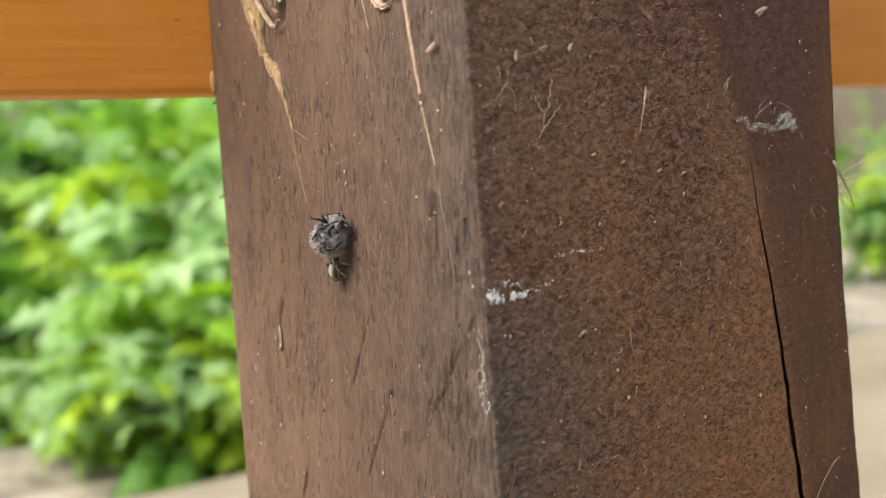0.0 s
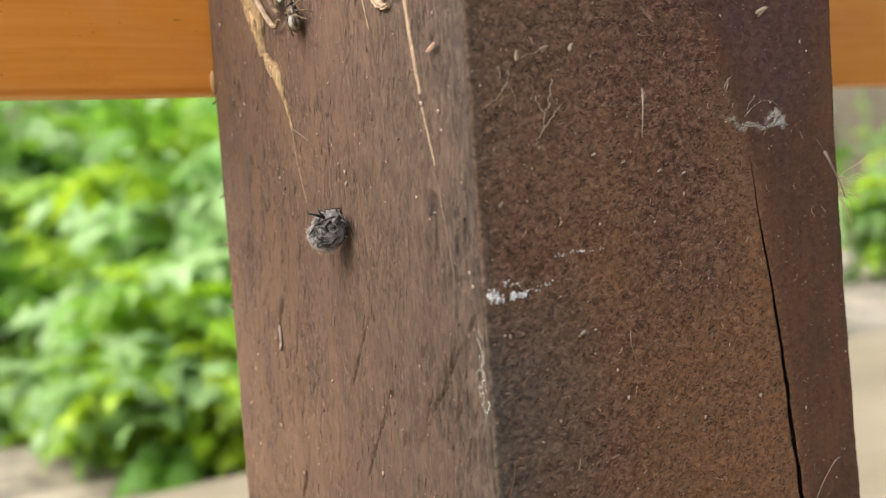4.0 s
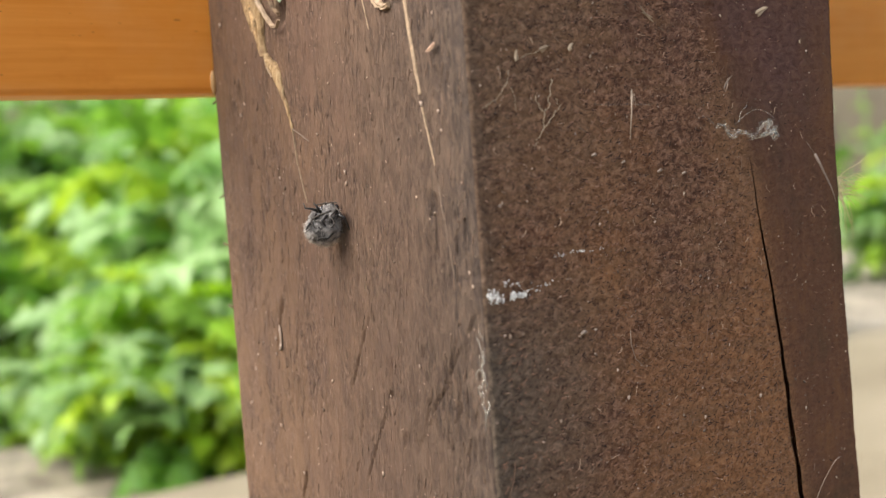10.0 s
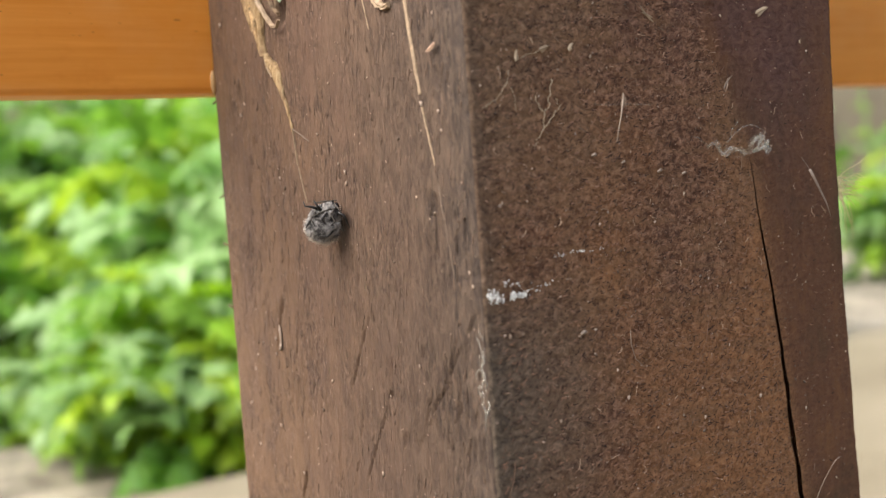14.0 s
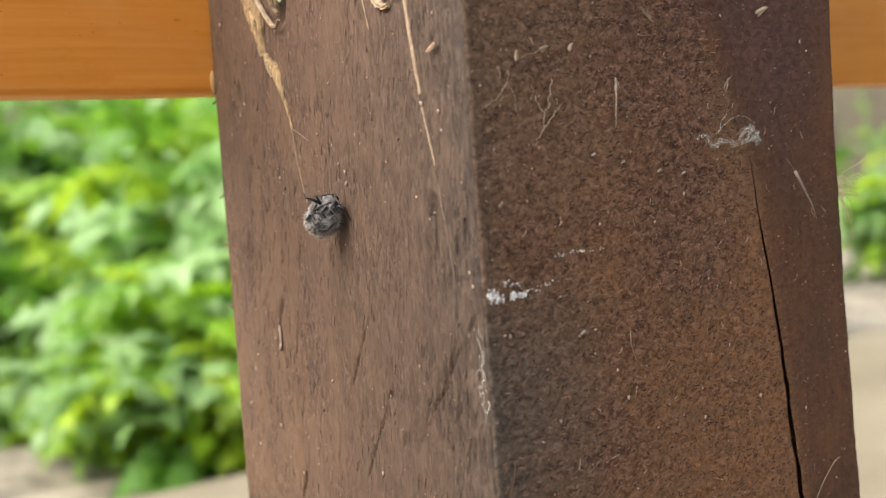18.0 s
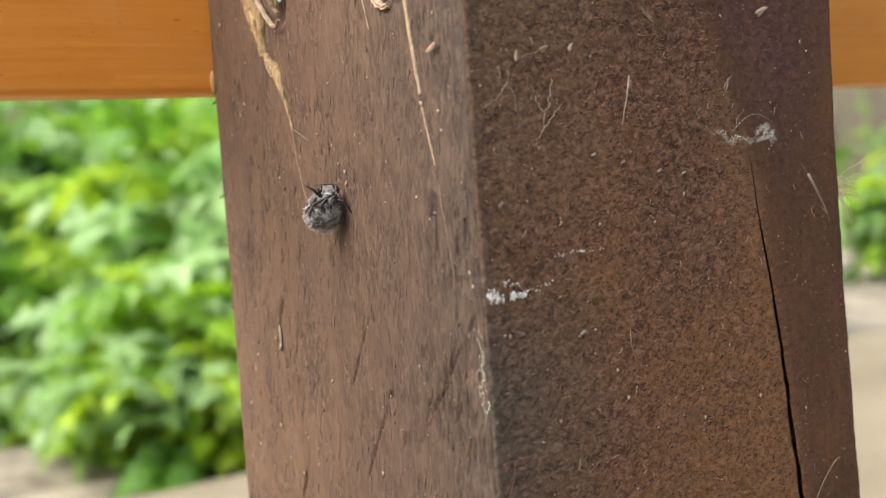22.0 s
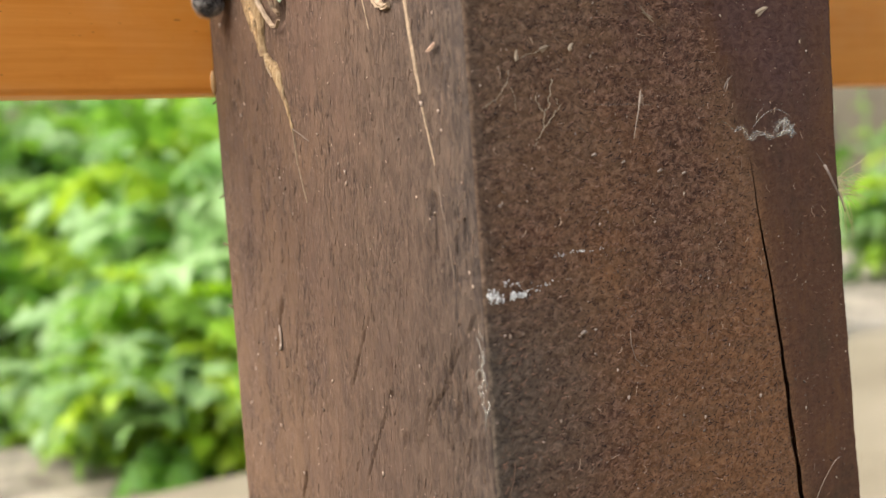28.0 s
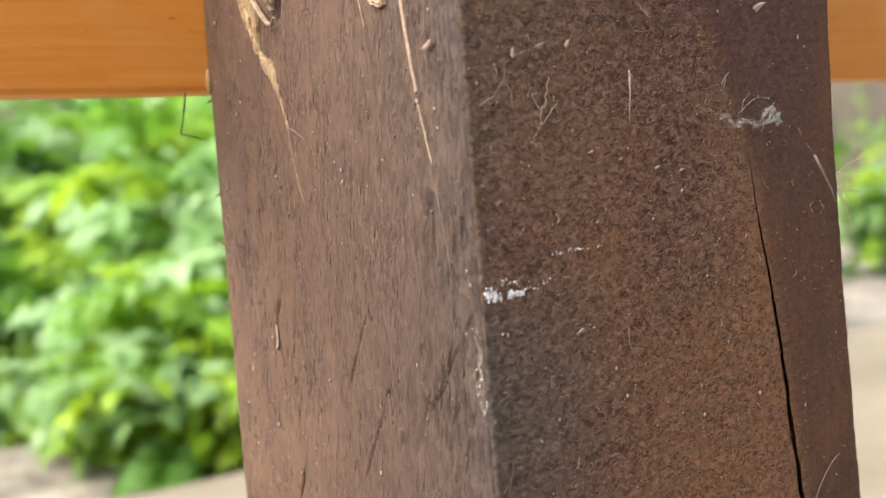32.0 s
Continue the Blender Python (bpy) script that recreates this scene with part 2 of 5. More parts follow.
M_HUSK = plain("straw_husk", (0.235, 0.168, 0.108), 0.7, 0.35)
M_FLAKE = plain("pale_flake", (0.36, 0.275, 0.185), 0.7, 0.2)
M_CRUMB = plain("dull_crumb", (0.27, 0.205, 0.16), 0.9, 0.3)
M_SILK = silk_white("spider_silk", 0.14)
M_SILK_THIN = silk_white("thin_silk", 0.28)
M_SILK_FAINT = silk_white("faint_silk", 0.16)
M_STRAND = plain("pinkish_silk", (0.23, 0.175, 0.14), 0.6, 0.2)
M_BRISTLE = plain("tan_bristle", (0.52, 0.41, 0.24), 0.7, 0.3)
M_RAIL = varnished_rail()
M_LICHEN = plain("pale_lichen", (0.30, 0.34, 0.24), 0.9, 0.4, by_island=True)
M_GLUE = plain("dried_glue", (0.34, 0.20, 0.085), 0.4, 0.2, 400)
M_SOIL, M_STONE = earth(), pale_stone()
M_WALL = plain("garden_render", (0.145, 0.125, 0.088), 0.9, 0.4, 3)
M_LEAF = leaf_green("leaf_green", (0.080, 0.220, 0.018), (0.26, 0.440, 0.040))
# the mint tone also paints in sky sheen on leaves
M_LEAF_PALE = leaf_green("leaf_pale_green", (0.185, 0.345, 0.090), (0.375, 0.540, 0.245))
M_LEAF_YELLOW = leaf_green("leaf_yellow_green", (0.17, 0.34, 0.010), (0.38, 0.51, 0.030))
M_STEM = plain("plant_stem", (0.14, 0.26, 0.05), 0.5, 0.3, 60)


# ---- helpers of this scene ----
def part(name, bm, material, parent, label=""):
    me = bpy.data.meshes.new(name)
    bm.to_mesh(me)
    bm.free()
    for p in me.polygons:
        p.use_smooth = True
    me.materials.append(material)
    ob = new(name, me)
    ob.parent = parent
    return tagged(ob, label)


def thing(name, label, category, m=None, group="", kind=""):
    ob = new(name)
    ob.empty_display_size = 0.01
    if m is not None:
        ob.matrix_basis = m
    return tagged(ob, label, category, group, kind)


def tube(bm, pts, r0, r1=None, sides=6, flat=1.0):
    """A tapered, closed tube along pts; flat squashes it."""
    pts = [Vector(p) for p in pts]
    r1 = r0 if r1 is None else r1
    rings = []
    for i, p in enumerate(pts):
        d = (pts[min(i + 1, len(pts) - 1)] - pts[max(i - 1, 0)]).normalized()
        side = d.cross(Vector((0.31, 0.87, 0.38))).normalized()
        up = d.cross(side)
        r = r0 + (r1 - r0) * i / (len(pts) - 1)
        rings.append([bm.verts.new(p + side * r * math.cos(a) + up * r * flat * math.sin(a))
                      for a in (2 * math.pi * k / sides for k in range(sides))])
    for a, b in zip(rings, rings[1:]):
        for k in range(sides):
            bm.faces.new((a[k], a[(k + 1) % sides], b[(k + 1) % sides], b[k]))
    bm.faces.new(rings[0][::-1])
    bm.faces.new(rings[-1])
    return bm


def blob(bm, centre, radii, turn=None, u=14, v=10, rough=0.0, seed=0):
    """A rounded body with an uneven skin."""
    m = Matrix.Translation(centre) @ (turn or Matrix.Identity(4)) @ Matrix.Diagonal((*radii, 1))
    got = bmesh.ops.create_uvsphere(bm, u_segments=u, v_segments=v, radius=1.0)["verts"]
    for w in got:
        if rough:
            w.co *= 1 + rough * noise.noise(w.co * 3 + Vector((seed, seed * 2, 0)))
        w.co = m @ w.co
    return bm


def chip(bm, centre, along, out, length, width, thick, bend=0.0):
    """A flake with pointed ends, a ridge and a bend."""
    along, out = Vector(along).normalized(), Vector(out).normalized()
    side = along.cross(out).normalized()
    c = Vector(centre)
    def at(s, w, h):
        return bm.verts.new(c + along * (s * length / 2) + side * (w * width / 2) + out * (h * thick + bend * s * s))
    a, z = at(-1, 0, 0.3), at(1, 0.1, 0.3)
    low = [(at(s, 1, 0.2), at(s, 0, 1.0), at(s, -1, 0.2), at(s, 0, 0)) for s in (-0.5, 0.05, 0.55)]
    for k in range(4):
        bm.faces.new((a, low[0][k], low[0][(k + 1) % 4]))
        bm.faces.new((z, low[2][(k + 1) % 4], low[2][k]))
        for p, q in zip(low, low[1:]):
            bm.faces.new((p[k], q[k], q[(k + 1) % 4], p[(k + 1) % 4]))
    return bm


def mesh_of(name, verts, faces, material, parent=None, smooth=True):
    me = bpy.data.meshes.new(name)
    me.from_pydata(verts, [], faces)
    me.update()
    me.materials.append(material)
    if smooth:
        me.polygons.foreach_set("use_smooth", [True] * len(me.polygons))
    ob = new(name, me)
    ob.parent = parent
    return ob


def wavy(a, b, n, amp, seed):
    """Points from a to b that wander sideways."""
    rng = random.Random(seed)
    a, b = Vector(a), Vector(b)
    ph = [rng.uniform(0, 9) for _ in range(3)]
    return [a.lerp(b, i / n) + Vector((math.sin(ph[0] + 5 * i / n), math.sin(ph[1] + 4 * i / n), math.sin(ph[2] + 6 * i / n))) * amp
            for i in range(n + 1)]


# The post's own space: x along its sawn face, y along its planed face, z up from the lens's height.
SIDE = 0.1
POST = pose(0.00611, 0.20277, EYE, 0, 0, 35.076)


# ---- setting ----
def build_setting():
    n = 48
    verts, faces = [], []
    ring = [0.0] + [0.25 * 1.22 ** i for i in range(44)]
    for r in ring:
        for k in range(n):
            a = 2 * math.pi * k / n
            x, y = r * math.cos(a), 1.5 + r * math.sin(a)
            verts.append((x, y, 0.012 * noise.noise((x * 3, y * 3, 0)) if r < 8 else 0.0))
    for i in range(len(ring) - 1):
        for k in range(n):
            faces.append((i * n + k, i * n + (k + 1) % n, (i + 1) * n + (k + 1) % n, (i + 1) * n + k))
    g = mesh_of("ground", verts, faces, M_SOIL)
    tagged(g, "dry sandy soil with crumbs and small stones", "ground", kind="structure")

    # paved strip with a rounded lip; its far edge runs past the plants
    a, b = Vector((-0.323, 1.140, 0)), Vector((0.711, 1.923, 0))
    d = (b - a).normalized()
    near = Vector((d.y, -d.x, 0))
    prof = [(0.0, -0.02), (0.0, 0.030), (0.006, 0.043), (0.02, 0.049), (0.05, 0.050), (3.2, 0.050), (3.2, -0.02)]
    verts, faces = [], []
    steps = 110
    for i in range(steps + 1):
        s = -5.4 + 11.9 * i / steps
        for off, z in prof:
            wob = 0.012 * noise.noise((s * 2.2, off, 0)) + 0.004 * noise.noise((s * 9, off, 3))
            p = a + d * s + near * (off + (wob if off < 1 else 0))
            verts.append((p.x, p.y, z))
    m = len(prof)
    for i in range(steps):
        for j in range(m - 1):
            faces.append((i * m + j, i * m + j + 1, (i + 1) * m + j + 1, (i + 1) * m + j))
    p = mesh_of("pavement", verts, faces, M_STONE)
    tagged(p, "pale beige concrete path with a worn rounded edge", "pavement", kind="structure")

    bm = bmesh.new()
    for x0, x1, y0, y1 in ((-7, 7, 5.6, 5.8), (-7, -6.8, -5, 5.6), (6.8, 7, -5, 5.6), (-7, 7, -5.2, -5)):
        got = bmesh.ops.create_cube(bm, size=1.0)["verts"]
        for w in got:
            w.co = Vector((x0 + (w.co.x + 0.5) * (x1 - x0), y0 + (w.co.y + 0.5) * (y1 - y0), (w.co.z + 0.5) * 1.5))
    w = part("garden_wall", bm, M_WALL, None)
    for q in w.data.polygons:
        q.use_smooth = False
    tagged(w, "low rendered garden wall, greyish beige", "wall", kind="structure")


build_setting()


# ---- the post ----
CRACK = ((2.4, 70.6), (1.5, 70.9), (-9.0, 72.3), (-24.0, 75.1), (-38.0, 77.2), (-54.0, 78.8), (-70.9, 81.0), (-140.0, 90.0), (-280.0, 93.0))


def crack_at(z):
    """Across and width of the split at height z, in millimetres."""
    if z > 2.4:
        return 70.6 - (z - 2.4) * 0.26, 0.0
    for (z0, u0), (z1, u1) in zip(CRACK, CRACK[1:]):
        if z >= z1:
            s = (z - z0) / (z1 - z0)
            u = u0 + (u1 - u0) * s
            break
    w = min(1.45, 0.16 + 0.0215 * (2.4 - z)) * (1 + 0.35 * noise.noise((0, 0, z * 0.25)))
    return u + 0.35 * noise.noise((0, 3.1, z * 0.18)) + 0.12 * noise.noise((0, 7, z * 0.9)), w


# open grain splits on the planed face: across, height, across, height, width, depth
SPLITS = ((37.2, -23.0, 42.0, -31.0, 0.42, 0.8), (41.6, -30.4, 46.8, -39.4, 0.50, 1.0), (32.8, -40.6, 37.6, -48.6, 0.44, 0.85), (37.2, -47.8, 43.8, -58.6, 0.46, 0.9), (68.2, -59.4, 71.8, -66.6, 0.44, 0.85),
          (66.7, -25.0, 69.9, -35.1, 0.45, 0.7), (74.2, -21.5, 79.2, -35.8, 0.44, 0.7), (73.6, -21.6, 75.2, -25.0, 0.8, 0.7), (45.3, -53.6, 47.0, -56.2, 0.44, 0.7), (31.2, -38.0, 31.9, -39.9, 0.80, 1.6),
          (24.4, -45.0, 23.8, -49.6, 0.60, 0.7), (27.4, -45.2, 27.9, -49.0, 0.60, 0.7),
          (74.0, -20.0, 78.0, -32.0, 0.48, 0.71), (68.3, -58.0, 72.3, -68.0, 0.42, 0.94), (92.0, 34.0, 91.0, 24.0, 0.42, 0.59),
          (17.5, -37.0, 21.0, -45.0, 0.54, 0.71), (8.5, -26.0, 12.0, -36.0, 0.60, 0.59), (12.5, 14.0, 10.5, 4.0, 0.48, 0.59),
          (60.5, -1.0, 62.0, -12.0, 0.30, 0.47), (85.0, 10.0, 86.5, -6.0, 0.30, 0.41), (36.0, 18.0, 36.5, 9.0, 0.36, 0.47),
          (24.0, 22.0, 25.5, 12.0, 0.42, 0.53), (52.0, -45.0, 54.0, -60.0, 0.36, 0.47), (6.5, -44.0, 9.0, -52.0, 0.54, 0.59))


_r = random.Random(41)
SPLITS += ((1.5, -21.0, 6.0, -26.5, 0.45, 0.6), (7.0, -27.5, 12.5, -34.0, 0.5, 0.7), (12.0, -34.5, 19.0, -42.0, 0.45, 0.5))
for _i in range(22):
    _a, _z, _l = _r.uniform(2, 14), _r.uniform(-24, -46), _r.uniform(4, 12)
    SPLITS += ((_a, _z, _a + _l * _r.uniform(-0.02, 0.1), _z - _l, _r.uniform(0.4, 0.7), _r.uniform(0.3, 0.7)),)
for _i in range(16):
    _a, _z, _l = _r.uniform(3, 18), _r.uniform(30, -12), _r.uniform(3, 9)
    SPLITS += ((_a, _z, _a - _l * _r.uniform(-0.02, 0.12), _z - _l, _r.uniform(0.4, 0.7), _r.uniform(0.25, 0.6)),)
for _i in range(75):
    _a, _z, _l = _r.uniform(3, 97), _r.uniform(-78, 40), _r.uniform(2.5, 8)
    SPLITS += ((_a, _z, _a + _l * _r.uniform(-0.02, 0.22), _z - _l, _r.uniform(0.35, 0.65), _r.uniform(0.2, 0.5)),)


def split_at(a, z):
    got = 0.0
    for a0, z0, a1, z1, w, d in SPLITS:
        if min(z0, z1) < z < max(z0, z1):
            k = (z - z0) / (z1 - z0)
            x = a - (a0 + (a1 - a0) * k) + 0.4 * noise.noise((a0, 0, z * 0.5))
            if abs(x) < 2 * w:
                got += d * math.exp(-(x / (0.55 * w)) ** 2) * min(1, 4 * k, 4 * (1 - k))
    return got


def post_depth(face, a, z):
    """How far the skin stands out at across a, height z (millimetres)."""
    if face == "L":
        grain = noise.noise((a * 1.1, 0, z * 0.09)) * 0.10 + noise.noise((a * 3.0, 5, z * 0.3)) * 0.05
        hollow = 7.0 * math.exp(-(((a - 66.5) / 2.6) ** 2 + ((z - 43.5) / 4.2) ** 2))
        hollow += 3.2 * math.exp(-(((a - 20.0) / 3.0) ** 2 + ((z - 37.5) / 2.2) ** 2))
        hollow += 0.5 * math.exp(-(((a - 69.0) / 2.0) ** 2 + ((z - 33.0) / 8.0) ** 2))
        low = 0.0
        if -60.0 < z < -20.0 and a < 24.0:
            # a torn, lower patch beside the arris
            k = (1.5 + (-21.0 - z) * 0.83 + 1.2 * noise.noise((0, 2, z * 0.3))) - a
            low = 0.30 * max(0.0, min(1.0, k / 0.5)) * min(1.0, (z + 60.0) / 12.0)
            grain *= 1.0 + 2.0 * low
        return grain - hollow - low - split_at(a, z)
    felt = noise.noise((a * 0.5, 9, z * 0.9)) * 0.14 + noise.noise((a * 1.1, 4, z * 1.9)) * 0.13
    calm = 0.35 if a > crack_at(z)[0] else 1.0
    return felt * calm


def build_post():
    ob = thing("wooden_post", "square brown stained timber post with a long split and torn grain", "post", POST)
    zs = list(np.linspace(-270, -92, 10)) + list(np.arange(-91.5, 58, 0.55)) + list(np.linspace(59, 400, 12))
    left = np.linspace(100, 1.2, 290)
    arc = [math.pi / 2 * k / 6 for k in range(1, 6)]
    ru, rd = np.linspace(0, 1, 150), np.linspace(0, 1, 60)
    rows = []
    for z in zs:
        row = []
        edge_l = 0.25 * noise.noise((1, 1, z * 0.05)) + 0.22 * noise.noise((1, 5, z * 0.5))
        edge_r = min(0.8, -1.1 + (0.0008 if z > 5 else 0.000305) * (z - 5) ** 2) + 0.35 * noise.noise((7, 1, z * 0.09)) + 0.25 * noise.noise((7, 5, z * 0.4))
        worn = 0.35 * noise.noise((3, 3, z * 0.06)) + 0.25 * noise.noise((3, 8, z * 0.5))
        for a in left:
            row.append((-post_depth("L", a, z) + worn * 0.4 * math.exp(-a / 3), a + edge_l * (a / 100) ** 8, z))
        for t in arc:
            r = 1.2
            row.append((r - r * math.cos(t) + worn * 0.4, r - r * math.sin(t) + worn * 0.4, z))
        u, w = crack_at(z)
        for s in ru:
            a = 1.2 + (u - w / 2 - 1.2) * s
            row.append((a, -post_depth("R", a, z) + worn * 0.4 * math.exp(-(a - 1.2) / 3), z))
        deep = 0.02 + 5.0 * min(1.0, w / 0.5)
        row += [(u - w * 0.5 + deep * 0.6, deep * 0.5, z), (u - w * 0.4 + deep * 1.2, deep, z), (u + w * 0.4 + deep * 1.2, deep, z), (u + w * 0.5 + deep * 0.6, deep * 0.5, z)]
        for s in rd:
            a = u + w / 2 + (100 - u - w / 2) * s
            row.append((a + edge_r * s ** 6, -post_depth("R", a, z), z))
        row += [(100, 100, z)]
        rows.append(row)
    n = len(rows[0])
    verts = [(x * MM, y * MM, z * MM) for row in rows for x, y, z in row]
    faces = [(i * n + j, i * n + (j + 1) % n, (i + 1) * n + (j + 1) % n, (i + 1) * n + j)
             for i in range(len(rows) - 1) for j in range(n)]
    faces.append(tuple(range(n))[::-1])
    faces.append(tuple((len(rows) - 1) * n + j for j in range(n)))
    body = mesh_of("body", verts, faces, M_LEFT, ob)
    body.data.materials.append(M_RIGHT)
    per_row = [0] * (len(left) + 2) + [1] * (n - len(left) - 2)
    body.data.polygons.foreach_set("material_index", per_row * (len(rows) - 1) + [1, 1])
    lip = len(left) + len(arc) + len(ru)
    crisp = [not (lip - 2 <= j <= lip + 4) for j in range(n)]
    body.data.polygons.foreach_set("use_smooth", crisp * (len(rows) - 1) + [False, False])
    return ob


post_ob = build_post()


def build_rail():
    ob = thing("fence_rail", "horizontal pine rail with glossy orange varnish behind the post", "rail", POST)
    bm = bmesh.new()
    z0, z1, y0, y1, r = 27.2, 122.0, 100.4, 113.0, 1.6
    prof = []
    for cy, cz, a0 in ((y0 + r, z0 + r, 180), (y1 - r, z0 + r, 270), (y1 - r, z1 - r, 0), (y0 + r, z1 - r, 90)):
        for k in range(5):
            a = radians(a0 + 90 * k / 4)
            prof.append((cy + r * math.cos(a), cz + r * math.sin(a)))
    rings = []
    xs = np.linspace(-2400, 2800, 200)
    for x in xs:
        w = 0.25 * noise.noise((x * 0.02, 0, 0))
        rings.append([bm.verts.new((x * MM, y * MM, (z + w) * MM)) for y, z in prof])
    for a, b in zip(rings, rings[1:]):
        for k in range(len(prof)):
            bm.faces.new((a[k], b[k], b[(k + 1) % len(prof)], a[(k + 1) % len(prof)]))
    bm.faces.new(rings[0]), bm.faces.new(rings[-1][::-1])
    part("board", bm, M_RAIL, ob)
    bm = bmesh.new()
    blob(bm, Vector((-0.4, 99.8, 29.5)) * MM, Vector((0.8, 0.5, 2.9)) * MM, None, 12, 8, 0.3, 4)
    part("glue_bead", bm, M_GLUE, ob, "dried pale glue at the joint")
    return ob


build_rail()


def on_left(v, z, out=0.0):
    return Vector((-out, v, z)) * MM


def on_right(u, z, out=0.0):
    return Vector((u, -out, z)) * MM


OUT_L, OUT_R = Vector((-1, 0, 0)), Vector((0, -1, 0))


def build_post_details():
    """Torn grain, fuzz, dust and lime on the post."""
    def strip(name, pts, w0, w1, mat, label, out=0.35, flat=0.35):
        bm = bmesh.new()
        pts = [on_left(v, z, out + 0.15 * noise.noise((v, 0, z))) for v, z in pts]
        # ribbon with a ridge
        rows = []
        for i, p in enumerate(pts):
            k = i / (len(pts) - 1)
            d = (pts[min(i + 1, len(pts) - 1)] - pts[max(i - 1, 0)]).normalized()
            side = d.cross(OUT_L).normalized()
            w = 0.72 * (w0 + (w1 - w0) * k) * MM * (1 + 0.5 * noise.noise((i * 1.7, w0, 3)))
            h = min(w * flat, 0.5 * MM)
            rows.append([bm.verts.new(q) for q in (p - side * w / 2 - OUT_L * 0.6 * MM, p - side * w * 0.4, p - side * w * 0.1 + OUT_L * h,
                                                    p + side * w * 0.15 + OUT_L * h * 0.4, p + side * w * 0.4 + OUT_L * h * 0.7, p + side * w / 2 - OUT_L * 0.6 * MM)])
        for a, b in zip(rows, rows[1:]):
            for k in range(5):
                bm.faces.new((a[k], a[k + 1], b[k + 1], b[k]))
            bm.faces.new((a[5], a[0], b[0], b[5]))
        bm.faces.new(rows[0]), bm.faces.new(rows[-1][::-1])
        ob = part(name, bm, mat, post_ob, label)
        for q in ob.data.polygons:
            q.use_smooth = False
        return ob

    def finer(pts, n=5):
        out = []
        for (a, b), (c, d) in zip(pts, pts[1:]):
            for i in range(n):
                k = i / n
                out.append((a + (c - a) * k + 0.18 * noise.noise((a + i, d, 1)), b + (d - b) * k))
        return out + [pts[-1]]

    raw = "torn pale raw wood"
    srng = random.Random(77)
    def bundle(top, low, n, spread_top, spread_low, width, out=0.4):
        for i in range(n):
            k = (i + 0.5) / n - 0.5
            a, b = top[0] + k * spread_top + srng.uniform(-0.3, 0.3), top[1] + srng.uniform(-1.5, 0.8)
            c, d = low[0] + k * spread_low + srng.uniform(-0.2, 0.2), low[1] + srng.uniform(-0.8, 2.2)
            mid = ((a + c) / 2 + srng.uniform(-0.5, 0.5), (b + d) / 2)
            strip("splinter", finer([(a, b), mid, (c, d)], 4), width * srng.uniform(0.6, 1.2), width * srng.uniform(0.2, 0.6),
                  srng.choice((M_RAW, M_RAW, M_RAW, M_HUSK)), raw, out + srng.uniform(-0.25, 0.35), 0.6)
    def shard(rows, mat, label, out=0.3, thick=0.9, seed=1):
        """A flat torn piece: rows of across, height, width; ridged along its fibres, ragged at its rims."""
        bm, n = bmesh.new(), 9
        grid = []
        fine = []
        for (a, b, w), (c, d, x) in zip(rows, rows[1:]):
            fine += [(a + (c - a) * i / 6, b + (d - b) * i / 6, w + (x - w) * i / 6) for i in range(6)]
        fine.append(rows[-1])
        for i, (a, b, w) in enumerate(fine):
            row = []
            for j in range(n):
                e = 2 * j / (n - 1) - 1
                rag = 0.16 * w * noise.noise((e * 3, b * 0.9, seed)) * abs(e)
                ridge = 0.45 * noise.noise((e * 2.6 * max(1, w * 0.5), seed * 3, b * 0.12)) + 0.15 * noise.noise((e * 7, seed, b * 0.5))
                h = out + thick * (1 - abs(e) ** 3) * min(1, w * 0.5) * (0.7 + ridge) - (0.7 if abs(e) > 0.99 else 0)
                row.append(bm.verts.new(on_left(a + e * w / 2 + rag, b, h)))
            grid.append(row)
        for p, q in zip(grid, grid[1:]):
            for j in range(n - 1):
                bm.faces.new((p[j], p[j + 1], q[j + 1], q[j]))
            bm.faces.new((p[n - 1], p[0], q[0], q[n - 1]))
        bm.faces.new(grid[0]), bm.faces.new(grid[-1][::-1])
        return part("splinter", bm, mat, post_ob, label)

    shard([(77.8, 47.5, 7.0), (76.2, 44.5, 7.4), (75.2, 41.0, 6.8), (74.6, 38.4, 5.0), (73.6, 34.6, 2.2), (72.5, 32.2, 2.2)], M_SHARD, raw, 0.35, 1.3, 2)
    shard([(72.6, 33.0, 1.2), (71.4, 31.0, 3.0), (69.9, 29.6, 5.0), (68.4, 27.8, 4.0), (67.0, 25.2, 2.2), (65.6, 22.6, 1.5), (64.4, 20.2, 1.1), (63.7, 17.6, 0.6), (62.9, 15.0, 0.5)], M_SHARD, raw, 0.25, 0.9, 5)
    shard([(79.6, 46.5, 2.4), (78.0, 42.0, 2.0), (76.6, 38.2, 1.0)], M_SHARD, raw, 0.9, 0.8, 7)
    shard([(76.0, 44.0, 1.6), (75.0, 40.0, 1.8), (74.3, 36.4, 0.7)], M_RAW, raw, 1.3, 0.6, 9)
    bundle((71.4, 32.0), (69.0, 28.0), 2, 0.7, 0.7, 0.6, 1.1)
    strip("splinter", finer([(62.9, 15.4), (61.8, 8.0), (60.6, 4.0), (58.9, -0.6)]), 0.30, 0.16, M_HUSK, raw, 0.25)
    strip("splinter", finer([(62.9, 15.4), (60.0, 14.2), (56.1, 12.3)]), 0.30, 0.14, M_DUST, raw, 0.3)
    strip("splinter", finer([(73.0, 44.6), (69.6, 40.6), (66.4, 37.8), (64.6, 37.4), (63.4, 38.6)]), 1.3, 0.6, M_HUSK, "weathered lifted splinter", 1.4)
    strip("splinter", finer([(69.4, 45.0), (67.4, 42.0), (65.4, 40.4)]), 0.8, 0.5, M_CORE, "weathered lifted splinter", 0.6)
